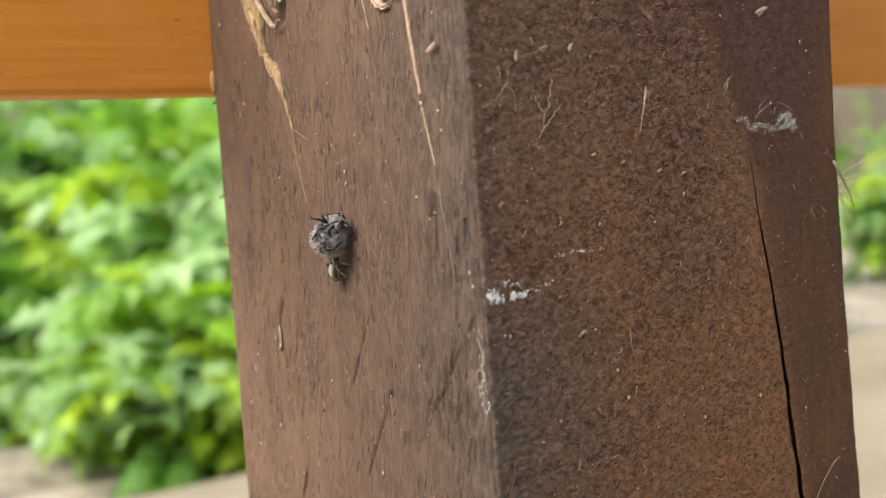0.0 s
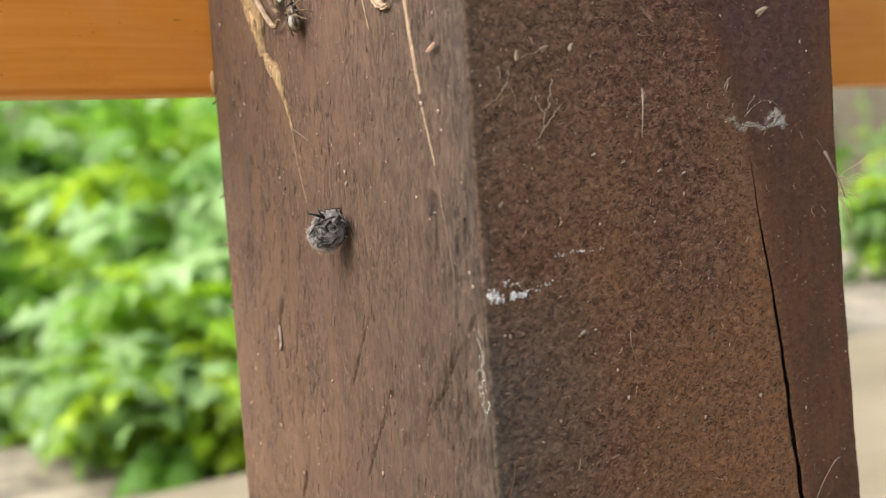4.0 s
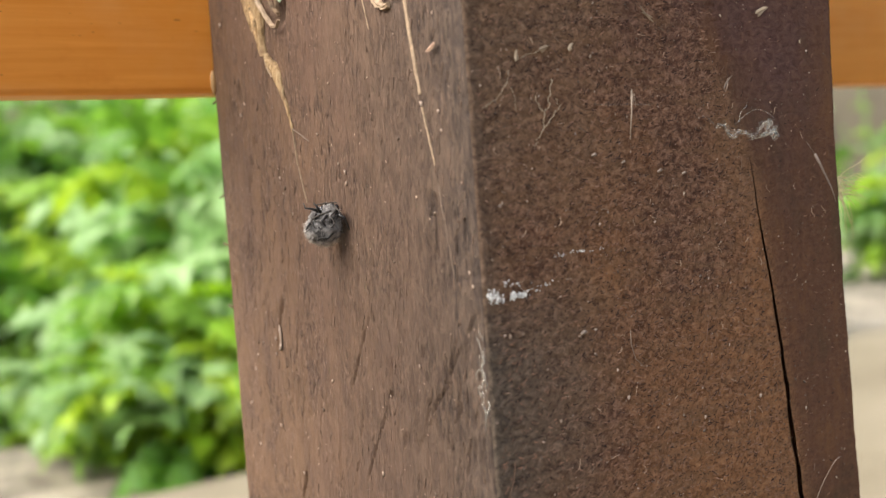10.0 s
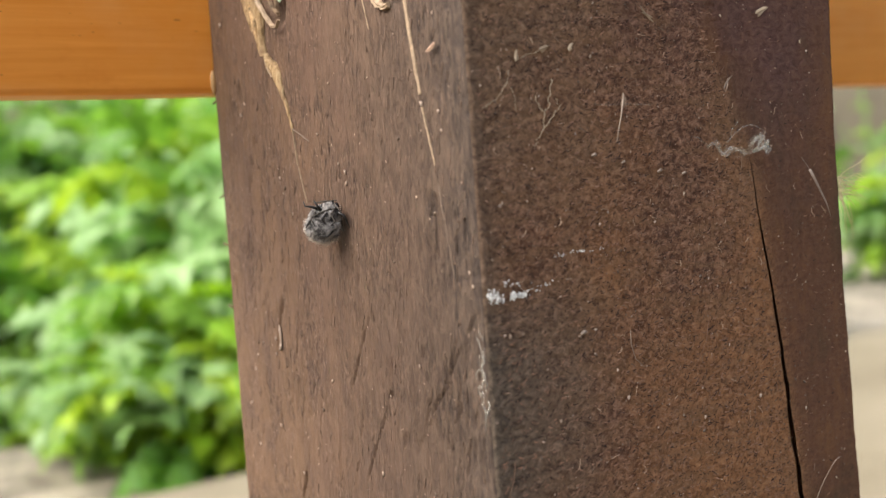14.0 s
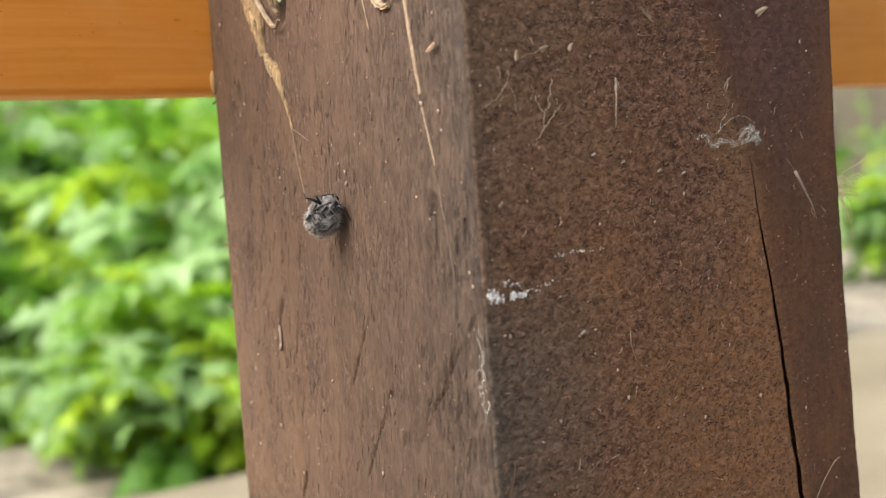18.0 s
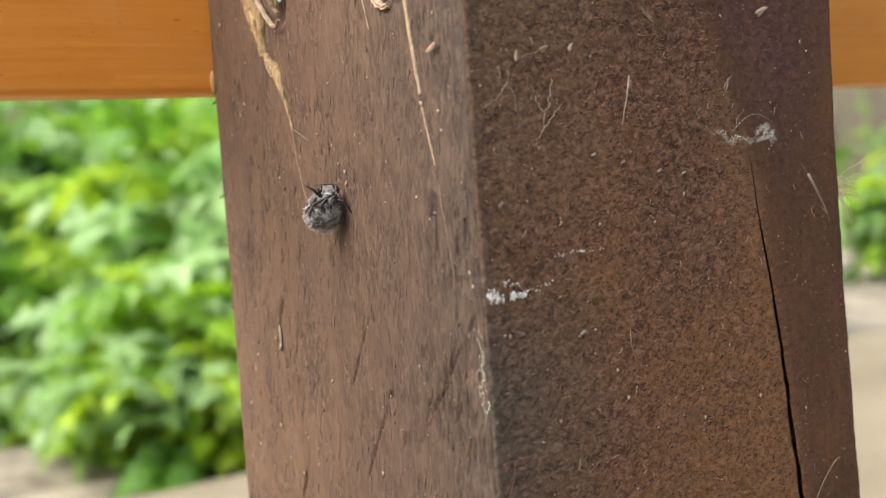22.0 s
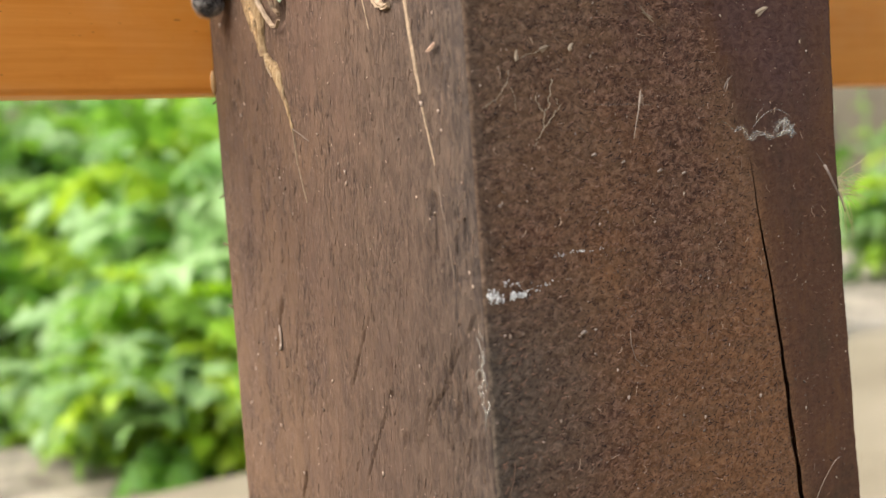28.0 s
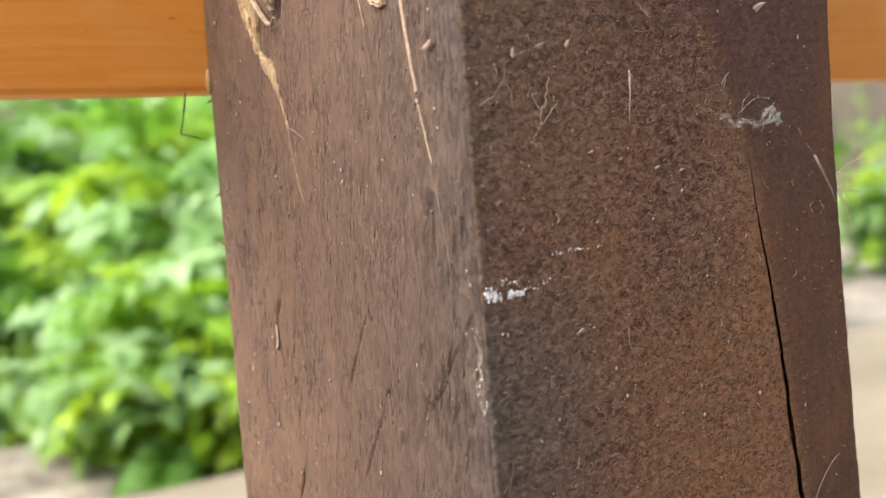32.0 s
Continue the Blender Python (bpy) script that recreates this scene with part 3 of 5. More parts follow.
    strip("splinter", finer([(69.0, 47.0), (68.0, 43.0), (67.6, 40.0)]), 1.6, 0.7, M_CORE, "dark old splinter", -0.8)
    strip("splinter", finer([(28.6, 39.6), (27.4, 37.4), (25.4, 35.6), (23.4, 34.6), (22.0, 34.9)], 4), 2.6, 1.3, M_HUSK, raw, 0.5)
    strip("splinter", finer([(27.0, 39.8), (25.6, 37.8), (24.0, 36.6)], 4), 1.6, 0.8, M_RAW, raw, 0.2)
    strip("splinter", finer([(25.0, 39.5), (21.0, 36.6), (17.5, 37.4)], 4), 1.0, 1.2, M_DUST, "weathered lifted splinter", 0.6)
    strip("scratch", finer([(17.0, 35.0), (15.9, 27.0), (14.2, 17.6)]), 1.5, 1.2, M_HUSK, "long pale scrape in the wood", 0.1, 0.15)
    strip("scratch", finer([(14.0, 16.2), (12.6, 10.0), (11.1, 4.6)]), 0.8, 0.5, M_HUSK, "long pale scrape in the wood", 0.1, 0.15)
    strip("scratch", finer([(10.6, 1.0), (9.2, -7.0), (7.6, -15.3)]), 0.35, 0.25, M_DUST, "long pale scrape in the wood", 0.05, 0.15)
    strip("scratch", finer([(32.0, 40.0), (30.8, 35.0), (29.8, 31.5)]), 0.6, 0.35, M_HUSK, "long pale scrape in the wood", 0.05, 0.15)

    rng = random.Random(5)
    # felted fibres on the sawn face
    verts, faces = [], []
    for _ in range(9000):
        u, z = rng.uniform(1.5, 99.0), rng.uniform(-90, 46)
        cu, _w = crack_at(z)
        if u > cu - 0.6 and rng.random() < 0.9:
            continue
        if abs(u - cu) < 1.4:
            continue
        a = rng.choice((0.25, -0.35, 0.9)) + rng.gauss(0, 0.35)
        ln, w = rng.uniform(0.5, 1.7), rng.uniform(0.10, 0.30)
        bend = rng.uniform(-0.3, 0.3)
        base, n = len(verts), 4
        h0, h1 = rng.uniform(-0.05, 0.06), rng.uniform(0.04, 0.26)
        x, y = u, z
        for i in range(n):
            ang = a + bend * i / n
            k = i / (n - 1)
            h = h0 + (h1 - h0) * math.sin(k * 2.2)
            ox, oz = -math.sin(ang) * w / 2, math.cos(ang) * w / 2
            f = 1 - 0.6 * k
            d = post_depth("R", u, z) + h
            verts += [tuple(on_right(x + ox * f, y + oz * f, d)), tuple(on_right(x - ox * f, y - oz * f, d + 0.03))]
            x, y = x + math.cos(ang) * ln / n, y + math.sin(ang) * ln / n
        for i in range(n - 1):
            faces.append((base + 2 * i, base + 2 * i + 1, base + 2 * i + 3, base + 2 * i + 2))
    tagged(mesh_of("wood_fuzz", verts, faces, M_FUZZ, post_ob), "felt of raised brown wood fibres", kind="stuff")

    # short lifted fibres in drifts on the planed face
    bm = bmesh.new()
    for _ in range(2400):
        v, z = rng.uniform(1, 99), rng.uniform(-80, 48)
        drift = noise.noise((v * 0.10, 3.3, z * 0.045)) + (0.25 if v < 40 else 0.0)
        if drift < rng.uniform(-0.25, 0.5):
            continue
        ln, lean = rng.uniform(0.8, 3.2), rng.gauss(-0.06, 0.14)
        chip(bm, on_left(v, z, post_depth("L", v, z) - 0.03), (0, lean, 1), OUT_L, ln * MM, rng.uniform(0.10, 0.26) * MM, rng.uniform(0.10, 0.22) * MM)
    tagged(part("lifted_fibre", bm, M_LIFTED, post_ob, "short lifted fibres along the grain"), kind="stuff")

    # longer pale curls among the felt
    bm = bmesh.new()
    for _ in range(170):
        u, z = rng.uniform(3, 96), rng.uniform(-82, 40)
        cu, _w = crack_at(z)
        if abs(u - cu) < 2 or (u > cu and rng.random() < 0.7):
            continue
        a, bend, ln = rng.uniform(0, 6.28), rng.uniform(-1.6, 1.6), rng.uniform(0.8, 2.4)
        pts = [on_right(u, z, post_depth("R", u, z) + 0.15)]
        x, y = u, z
        for i in range(4):
            ang = a + bend * i / 3
            x, y = x + math.cos(ang) * ln / 4, y + math.sin(ang) * ln / 4
            pts.append(on_right(x, y, post_depth("R", u, z) + 0.25 + 0.2 * math.sin(i + a)))
        tube(bm, pts, rng.uniform(0.05, 0.10) * MM, 0.04 * MM, 4)
    tagged(part("fibre_curl", bm, M_CURL, post_ob, "pale curled wood fibres"), kind="stuff")

    # dust and crumbs on both faces
    bm = bmesh.new()
    for _ in range(520):
        v, z = rng.uniform(1, 99), rng.uniform(-85, 46)
        s = rng.uniform(0.12, 0.34) if rng.random() < 0.9 else rng.uniform(0.35, 0.7)
        d = Vector((0, rng.uniform(-1, 1), rng.uniform(-1, 1)))
        chip(bm, on_left(v, z, post_depth("L", v, z)), d, OUT_L, s * 1.6 * MM, s * MM, s * 0.6 * MM)
    for _ in range(620):
        u, z = rng.uniform(1, 99), rng.uniform(-85, 46)
        s = rng.uniform(0.12, 0.30) if rng.random() < 0.93 else rng.uniform(0.3, 0.55)
        d = Vector((rng.uniform(-1, 1), 0, rng.uniform(-1, 1)))
        chip(bm, on_right(u, z, post_depth("R", u, z) + 0.1), d, OUT_R, s * 1.9 * MM, s * MM, s * 0.6 * MM)
    tagged(part("dust", bm, M_DUST, post_ob, "pale specks of dust"), kind="stuff")

    bm = bmesh.new()
    for v, z, s in ((42.4, 5.1, 1.0), (44.8, 6.9, 0.7), (70.3, 5.3, 0.9), (94.4, 42.3, 1.1), (31.6, -39.0, 0.5), (78.4, -30.5, 0.9), (78.6, -34.0, 0.8),
                    (13.9, 15.8, 1.2), (8.8, 14.0, 0.8), (87.0, 20.5, 0.9), (3.0, -14.5, 0.7), (2.2, -17.0, 0.8)):
        chip(bm, on_left(v, z, 0.1), (0, 0.5, 1), OUT_L, s * 1.1 * MM, s * 0.75 * MM, s * 0.35 * MM)
    for u, z, s in ((32.5, -41.3, 1.0), (52.8, -48.4, 0.9), (69.5, -46.8, 1.0), (83.7, -51.7, 0.8), (46.8, -47.0, 0.6), (22.1, -27.7, 1.0), (90.5, 24.0, 0.8),
                    (30.3, -6.2, 0.6), (86.0, -25.0, 0.5), (23.5, 8.5, 0.6)):
        chip(bm, on_right(u, z, 0.15), (0.3, 0, 1), OUT_R, s * 1.0 * MM, s * 0.7 * MM, s * 0.35 * MM)
    tagged(part("crumb_scatter", bm, M_CRUMB, post_ob, "larger pale crumbs"), kind="stuff")

    # chalky knocks beside the arris
    bm = bmesh.new()
    for u0, u1, z0, z1, n, spread in ((1.0, 4.6, -18.8, -19.4, 90, 0.8), (6.0, 9.8, -19.1, -19.3, 80, 0.4), (9.8, 16.0, -18.6, -18.3, 13, 0.8),
                                      (4.5, 8.6, -16.6, -17.4, 10, 0.6), (16.6, 19.5, -13.1, -13.2, 13, 0.2), (20.5, 24.0, -12.7, -12.8, 20, 0.2), (25.0, 29.0, -12.9, -12.8, 7, 0.25)):
        for _ in range(int(n * 1.25)):
            k = rng.random()
            u, z = u0 + (u1 - u0) * k, z0 + (z1 - z0) * k + rng.gauss(0, spread * 0.75)
            s = rng.uniform(0.08, 0.34) if z0 < -14 else rng.uniform(0.07, 0.19)
            chip(bm, on_right(u, z, post_depth("R", u, z) + 0.12), (1, 0, rng.uniform(-0.9, 0.9)), OUT_R, s * 1.9 * MM, s * 0.9 * MM, 0.05 * MM)
    tagged(part("chalk_mark", bm, M_LIME, post_ob, "rubbed white chalky marks"), kind="stuff")

    # bristles that stand out past the far edge
    bm = bmesh.new()
    for i in range(36):
        z0 = rng.uniform(-8.5, -2.8)
        a = rng.choice((0.30, 0.10, -0.1, -1.1)) + rng.gauss(0, 0.22)
        ln = rng.uniform(4, 12)
        p0 = Vector((99.4, 0.2, z0)) * MM
        pts = [p0 + Vector((ln * k * math.cos(a - 0.3 * k), -0.2 * k, ln * k * math.sin(a - 0.15 * k) + 0.5 * math.sin(k * 7 + i) * k)) * MM for k in (0, 0.2, 0.4, 0.6, 0.8, 1)]
        tube(bm, pts, 0.085 * MM, 0.05 * MM, 4)
    tagged(part("bristle_tuft", bm, M_BRISTLE, post_ob, "tuft of fine tan bristles"), kind="stuff")

    bm = bmesh.new()
    for v, z in ((99.7, 24.9), (99.7, 2.5), (99.8, -9.0), (99.8, -24.0)):
        chip(bm, Vector((-0.3, v + 0.5, z)) * MM, (-0.3, 0.9, -0.5 if z > 0 else 0.4), OUT_L, 2.2 * MM, 0.5 * MM, 0.4 * MM)
    tagged(part("edge_sliver", bm, M_CORE, post_ob, "dark slivers on the edge"), kind="stuff")

    # old web along the arris
    bm = bmesh.new()
    for k, (y, z, r) in enumerate(((1.6, -33.0, 1.1), (1.0, -30.0, 0.7), (0.6, -38.0, 0.9), (1.8, -35.2, 0.6))):
        pts = [Vector((-0.4 - 0.3 * math.sin(a * 2), y + r * 0.9 * math.cos(a), z + r * 1.5 * math.sin(a))) * MM for a in (0.5 * i + k for i in range(12))]
        tube(bm, pts, 0.09 * MM, 0.06 * MM, 4)
    for k in range(9):
        z = -24 - k * 1.8
        pts = wavy(Vector((-0.5 + rng.uniform(-0.2, 0.4), rng.uniform(-0.3, 2.0), z)) * MM, Vector((-0.3, rng.uniform(-0.4, 1.6), z - rng.uniform(1.5, 4))) * MM, 6, 0.25 * MM, k)
        tube(bm, pts, 0.05 * MM, 0.03 * MM, 4)
    tagged(part("old_web", bm, M_SILK_THIN, post_ob, "grey old web on the worn edge"), kind="stuff")


build_post_details()


# ---- small things that cling to the post ----
def lie(name, label, category, build, material, group=""):
    bm = bmesh.new()
    build(bm)
    ob = part(name, bm, material, None)
    ob.matrix_basis = POST
    if name in ("seed_husk", "wood_sliver", "lichen"):
        for q in ob.data.polygons:
            q.use_smooth = False
    return tagged(ob, label, category, group)


def build_litter():
    def husk(u, z, along, ln, w, mat, label, bend=0.3):
        lie("seed_husk", label, "husk", lambda bm: (chip(bm, on_right(u, z, 0.35), along, OUT_R, ln * MM, w * 0.6 * MM, 0.22 * MM, bend * MM),
                                                 chip(bm, on_right(u + ln * 0.10, z - ln * 0.05, 0.4), (along[0] - 0.5 * along[2], 0, along[2] + 0.4 * along[0]), OUT_R, ln * 0.7 * MM, w * 0.5 * MM, 0.2 * MM, -0.4 * bend * MM)), mat, "husks on the post")
    husk(10.7, 22.6, (0.2, 0, 1), 2.2, 1.0, M_FLAKE, "small pale seed husk stuck to the post")
    husk(17.0, 23.9, (1, 0, 0.35), 2.8, 1.2, M_HUSK, "small straw coloured husk stuck to the post")
    husk(23.4, 24.2, (0.6, 0, 0.8), 2.0, 1.2, M_FLAKE, "small pale seed husk stuck to the post")
    husk(76.1, 32.2, (1, 0, 0.35), 4.6, 1.5, M_FLAKE, "cream white flake stuck to the post", 0.5)
    husk(43.1, 30.7, (0.75, 0, -0.7), 5.0, 0.8, M_HUSK, "small straw sliver stuck to the post")
    husk(5.0, -3.2, (0.9, 0, 0.3), 1.8, 0.5, M_DUST, "small curled sliver stuck to the post")
    husk(64.4, 17.3, (0.7, 0, 0.8), 4.2, 0.7, M_DUST, "small curled sliver stuck to the post", 0.6)
    husk(5.8, -1.0, (0.6, 0, -0.6), 1.2, 0.4, M_DUST, "small curled sliver stuck to the post")
    husk(88.2, 26.0, (0.2, 0, 1), 1.2, 0.4, M_FLAKE, "small pale seed husk stuck to the post")
    lie("wood_sliver", "pinkish brown sliver of wood on the planed face", "sliver",
        lambda bm: chip(bm, on_left(8.6, 25.2, 0.7), (0, -0.96, 0.42), OUT_L, 3.4 * MM, 0.8 * MM, 0.35 * MM, 0.3 * MM), M_SLIVER)

    def tangle(bm):
        for k, pts in enumerate((((18.6, 18.6), (17.9, 16.5), (17.6, 14.0), (16.2, 12.0), (16.0, 9.6), (14.2, 7.8), (13.6, 6.2)),
                                 ((16.0, 12.6), (14.9, 14.0), (14.6, 15.6)), ((16.1, 9.8), (18.5, 12.0), (20.0, 13.8), (19.2, 15.0)),
                                 ((9.0, 20.0), (7.8, 17.2), (5.6, 15.0), (2.6, 13.6)), ((9.4, 17.0), (9.9, 13.0)), ((11.0, 22.0), (14.0, 23.0), (17.0, 23.4)))):
            q = []
            for (a, b), (c, d) in zip(pts, pts[1:]):
                for i in range(3):
                    q.append(on_right(a + (c - a) * i / 3 + 0.28 * math.sin(2.3 * b + i * 2.2 + k), b + (d - b) * i / 3 + 0.22 * math.cos(1.9 * a + i * 2.6), 0.45 + 0.2 * math.sin(k + 2.1 * i)))
            q.append(on_right(*pts[-1], 0.4))
            tube(bm, q, (0.085 if k < 3 else 0.045) * MM, 0.05 * MM, 5)
    lie("lint", "tangled beige lint threads caught on rough wood", "lint", tangle, M_LINT)

    def hair(bm):
        tube(bm, [on_right(84.6 + 5.6 * k ** 1.6, -73 + 8.6 * k, 0.5 + 1.2 * k) for k in (0, 0.2, 0.4, 0.6, 0.8, 1)], 0.09 * MM, 0.06 * MM, 5)
        tube(bm, [on_right(90.0 + 3 * k, -65.2 + 2.4 * k - k * k, 1.2) for k in (0, 0.5, 1)], 0.1 * MM, 0.05 * MM, 5)
    lie("hair", "long pale curved hair on the post", "hair", hair, M_DUST)
    for pts, r, label in ((((34.0, -28.7), (34.0, -31.4), (34.9, -34.2), (37.2, -36.2)), 0.10, "curved pale hair stuck to rough wood"),
                          (((55.3, -29.8), (54.6, -33.1), (52.8, -35.6), (51.0, -37.6)), 0.07, "faint tan hair stuck to rough wood"),
                          (((4.4, -48.3), (3.9, -51.2), (2.6, -54.0), (1.6, -55.2)), 0.07, "faint grey hair beside the worn edge")):
        lie("hair", label, "hair", lambda bm: tube(bm, [on_right(u, z, post_depth("R", u, z) + 0.22) for u, z in pts], r * MM, r * 0.6 * MM, 5), M_DUST if r > 0.08 else M_FUZZ)
    for u, z, ln, label in ((27.5, 4.5, 1.6, "small pale crumb stuck to rough wood"), (44.2, 0.8, 1.7, "small flat wood flake on rough wood"), (50.7, 0.0, 1.4, "small flat wood flake on rough wood"),
                            (34.8, 2.9, 1.2, "small pale crumb stuck to rough wood"), (22.1, -27.7, 2.0, "small pale torn flake on rough wood")):
        lie("wood_flake", label, "flake", lambda bm: (chip(bm, on_right(u, z, 0.3), (1, 0, 0.25), OUT_R, ln * MM, ln * 0.35 * MM, 0.25 * MM, 0.1 * MM),
                                                      chip(bm, on_right(u + 0.2, z + 0.1, 0.3), (0.5, 0, 1), OUT_R, ln * 0.6 * MM, ln * 0.25 * MM, 0.3 * MM)), M_CRUMB, "flakes on rough wood")
    lie("wood_flake", "long pale sliver lifted from the planed face", "flake",
        lambda bm: (chip(bm, on_left(75.8, -29.8, 0.2), (0, 0.05, 1), OUT_L, 5.6 * MM, 1.0 * MM, 0.4 * MM, 0.1 * MM), chip(bm, on_left(75.9, -32.2, 0.3), (0, -0.4, 1), OUT_L, 1.9 * MM, 1.2 * MM, 0.5 * MM)), M_CRUMB)
    lie("web_thread", "faint web thread across rough wood", "web", lambda bm: tube(bm, wavy(on_right(28.0, 13.8, 0.8), on_right(43.0, 13.4, 0.8), 8, 0.1 * MM, 3), 0.05 * MM, 0.05 * MM, 4), M_SILK_FAINT)

    def lichen(bm):
        rng = random.Random(2)
        for _ in range(26):
            v, z = rng.uniform(55, 64), rng.uniform(42.6, 47)
            chip(bm, on_left(v, z, 0.2 + rng.random() * 0.5), (0, rng.uniform(-1, 1), rng.uniform(-1, 1)), OUT_L, rng.uniform(0.8, 2.0) * MM, rng.uniform(0.5, 1.0) * MM, 0.3 * MM)
    lie("lichen", "pale green lichen flakes beside the torn wood", "lichen", lichen, M_LICHEN)


build_litter()


def build_silk():
    """A wisp, a drifting fibre and a strand that hang before the sawn face."""
    wisp = thing("silk_wisp", "crumpled white wisp of spider silk hanging on threads", "silk", POST)
    bm = bmesh.new()
    line = ((-14.5, -0.4), (-12.4, 0.2), (-11.4, -1.8), (-9.4, -2.2), (-8.2, -0.6), (-5.8, -1.6), (-4.0, -2.0), (-2.2, -0.4), (-1.0, 1.2), (1.0, 1.7), (0.0, -0.3), (-1.6, -1.4), (1.2, -0.9), (2.6, 0.6), (3.4, -0.8), (1.4, -1.9))
    q = []
    for (a, b), (c, d) in zip(line, line[1:]):
        for i in range(4):
            q.append(on_right(a + (c - a) * i / 4, b + (d - b) * i / 4 + 0.12 * math.sin(3 * i + a), 0.4 * math.sin(a + i)))
    rng = random.Random(12)
    for k in range(7):
        ph = rng.uniform(0, 9)
        amp = 0.16 + 0.07 * k
        run = [p + on_right(amp * math.sin(ph + 0.9 * i), amp * math.cos(1.7 * ph + 0.7 * i), amp * math.sin(ph * 2 + i)) for i, p in enumerate(q)]
        tube(bm, run[:26], 0.05 * MM, 0.08 * MM, 4)
        tube(bm, run[26 + k % 3:], 0.08 * MM, 0.22 * MM, 5, 0.5)
    tagged(part("clump", bm, M_SILK, wisp), kind="stuff")
    bm = bmesh.new()
    tube(bm, [on_right(-10 + 12 * k, 0.2 + 3.6 * math.sin(2.6 * k), 0.4) for k in [i / 10 for i in range(11)]], 0.06 * MM, 0.05 * MM, 4)
    tube(bm, [on_right(-10 - 3 * k, -0.5 - 1.8 * math.sin(3.0 * k), 0.4) for k in [i / 8 for i in range(9)]], 0.06 * MM, 0.04 * MM, 4)
    tube(bm, wavy(on_right(-14.5, -0.4), on_right(-19, 1.6), 6, 0.2 * MM, 6), 0.06 * MM, 0.04 * MM, 4)
    tube(bm, wavy(on_right(-8, 1.2), on_right(-6.5, 5.2), 6, 0.3 * MM, 7), 0.06 * MM, 0.04 * MM, 4)
    tagged(part("thread", bm, M_SILK_THIN, wisp), kind="stuff")

    fibre = thing("hanging_fibre", "thin pale plant fibre dangling from a thread", "fibre", POST)
    bm = bmesh.new()
    chip(bm, on_right(0.1, 0.0), (-0.05, 0, 1), OUT_R, 3.0 * MM, 0.55 * MM, 0.25 * MM)
    tube(bm, [on_right(0, 0.4), on_right(-0.3, -2.4), on_right(-0.9, -5), on_right(-1.5, -7.8)], 0.17 * MM, 0.09 * MM, 5)
    tube(bm, [on_right(0.1, -0.4), on_right(0.45, 0.6, 0.2), on_right(0.55, -1.6, 0.3)], 0.11 * MM, 0.06 * MM, 5)
    part("fibre", bm, M_PALE_FIBRE, fibre)

    strand = thing("silk_strand", "drifting pale strand of spider silk", "silk", POST)
    bm = bmesh.new()
    tube(bm, [on_right(0, 0), on_right(1.3, -2.2, 0.2), on_right(3.0, -4.6, 0.1), on_right(5.0, -7.4), on_right(6.2, -10.4)], 0.34 * MM, 0.10 * MM, 6, 0.5)
    tube(bm, [on_right(0, 0), on_right(-2.4, 2.6)], 0.05 * MM, 0.04 * MM, 4)
    part("strand", bm, M_STRAND, strand)
    return wisp, fibre, strand


WISP_OB, FIBRE_OB, STRAND_OB = build_silk()


# ---- plants behind the post ----
def leaf_mesh(name, material, seed):
    """A divided leaf on a short stalk, along +y, with toothed, folded leaflets."""
    rng = random.Random(seed)
    bm = bmesh.new()
    tube(bm, [(0, 0, 0), (0, 0.02, 0.003), (0, 0.05, 0.004)], 0.0012, 0.0007, 5)
    def leaflet(base, angle, ln, wd):
        d, s = Vector((math.sin(angle), math.cos(angle), 0)), Vector((math.cos(angle), -math.sin(angle), 0))
        n = 7
        mid = [bm.verts.new(Vector(base) + d * ln * i / n + Vector((0, 0, 0.010 * math.sin(3 * i / n) - 0.012 * (i / n) ** 2))) for i in range(n + 1)]
        for sign in (-1, 1):
            rim = []
            for i in range(n + 1):
                k = i / n
                w = wd * (math.sin(math.pi * min(1, k * 0.93 + 0.06)) ** 0.8) * (1 + (0.35 if i % 2 else -0.35))
                rim.append(bm.verts.new(mid[i].co + s * sign * w + Vector((0, 0, 0.25 * w + rng.uniform(-0.002, 0.002)))))
            for i in range(n):
                f = (mid[i], mid[i + 1], rim[i + 1], rim[i])
                bm.faces.new(f if sign > 0 else f[::-1])
    leaflet((0, 0.048, 0.004), rng.uniform(-0.2, 0.2), rng.uniform(0.045, 0.060), rng.uniform(0.009, 0.013))
    for y, ln in ((0.047, 0.043), (0.034, 0.038), (0.020, 0.030)):
        for sg in (-1, 1):
            leaflet((0, y, 0.004), sg * rng.uniform(0.8, 1.25), ln * rng.uniform(0.85, 1.15), ln * rng.uniform(0.20, 0.27))
    me = bpy.data.meshes.new(name)
    bm.to_mesh(me)
    bm.free()
    me.materials.append(material)
    return me


LEAVES = [[leaf_mesh("leaf", m, 10 * i + j) for j in range(3)] for i, m in enumerate((M_LEAF, M_LEAF_PALE, M_LEAF_YELLOW))]


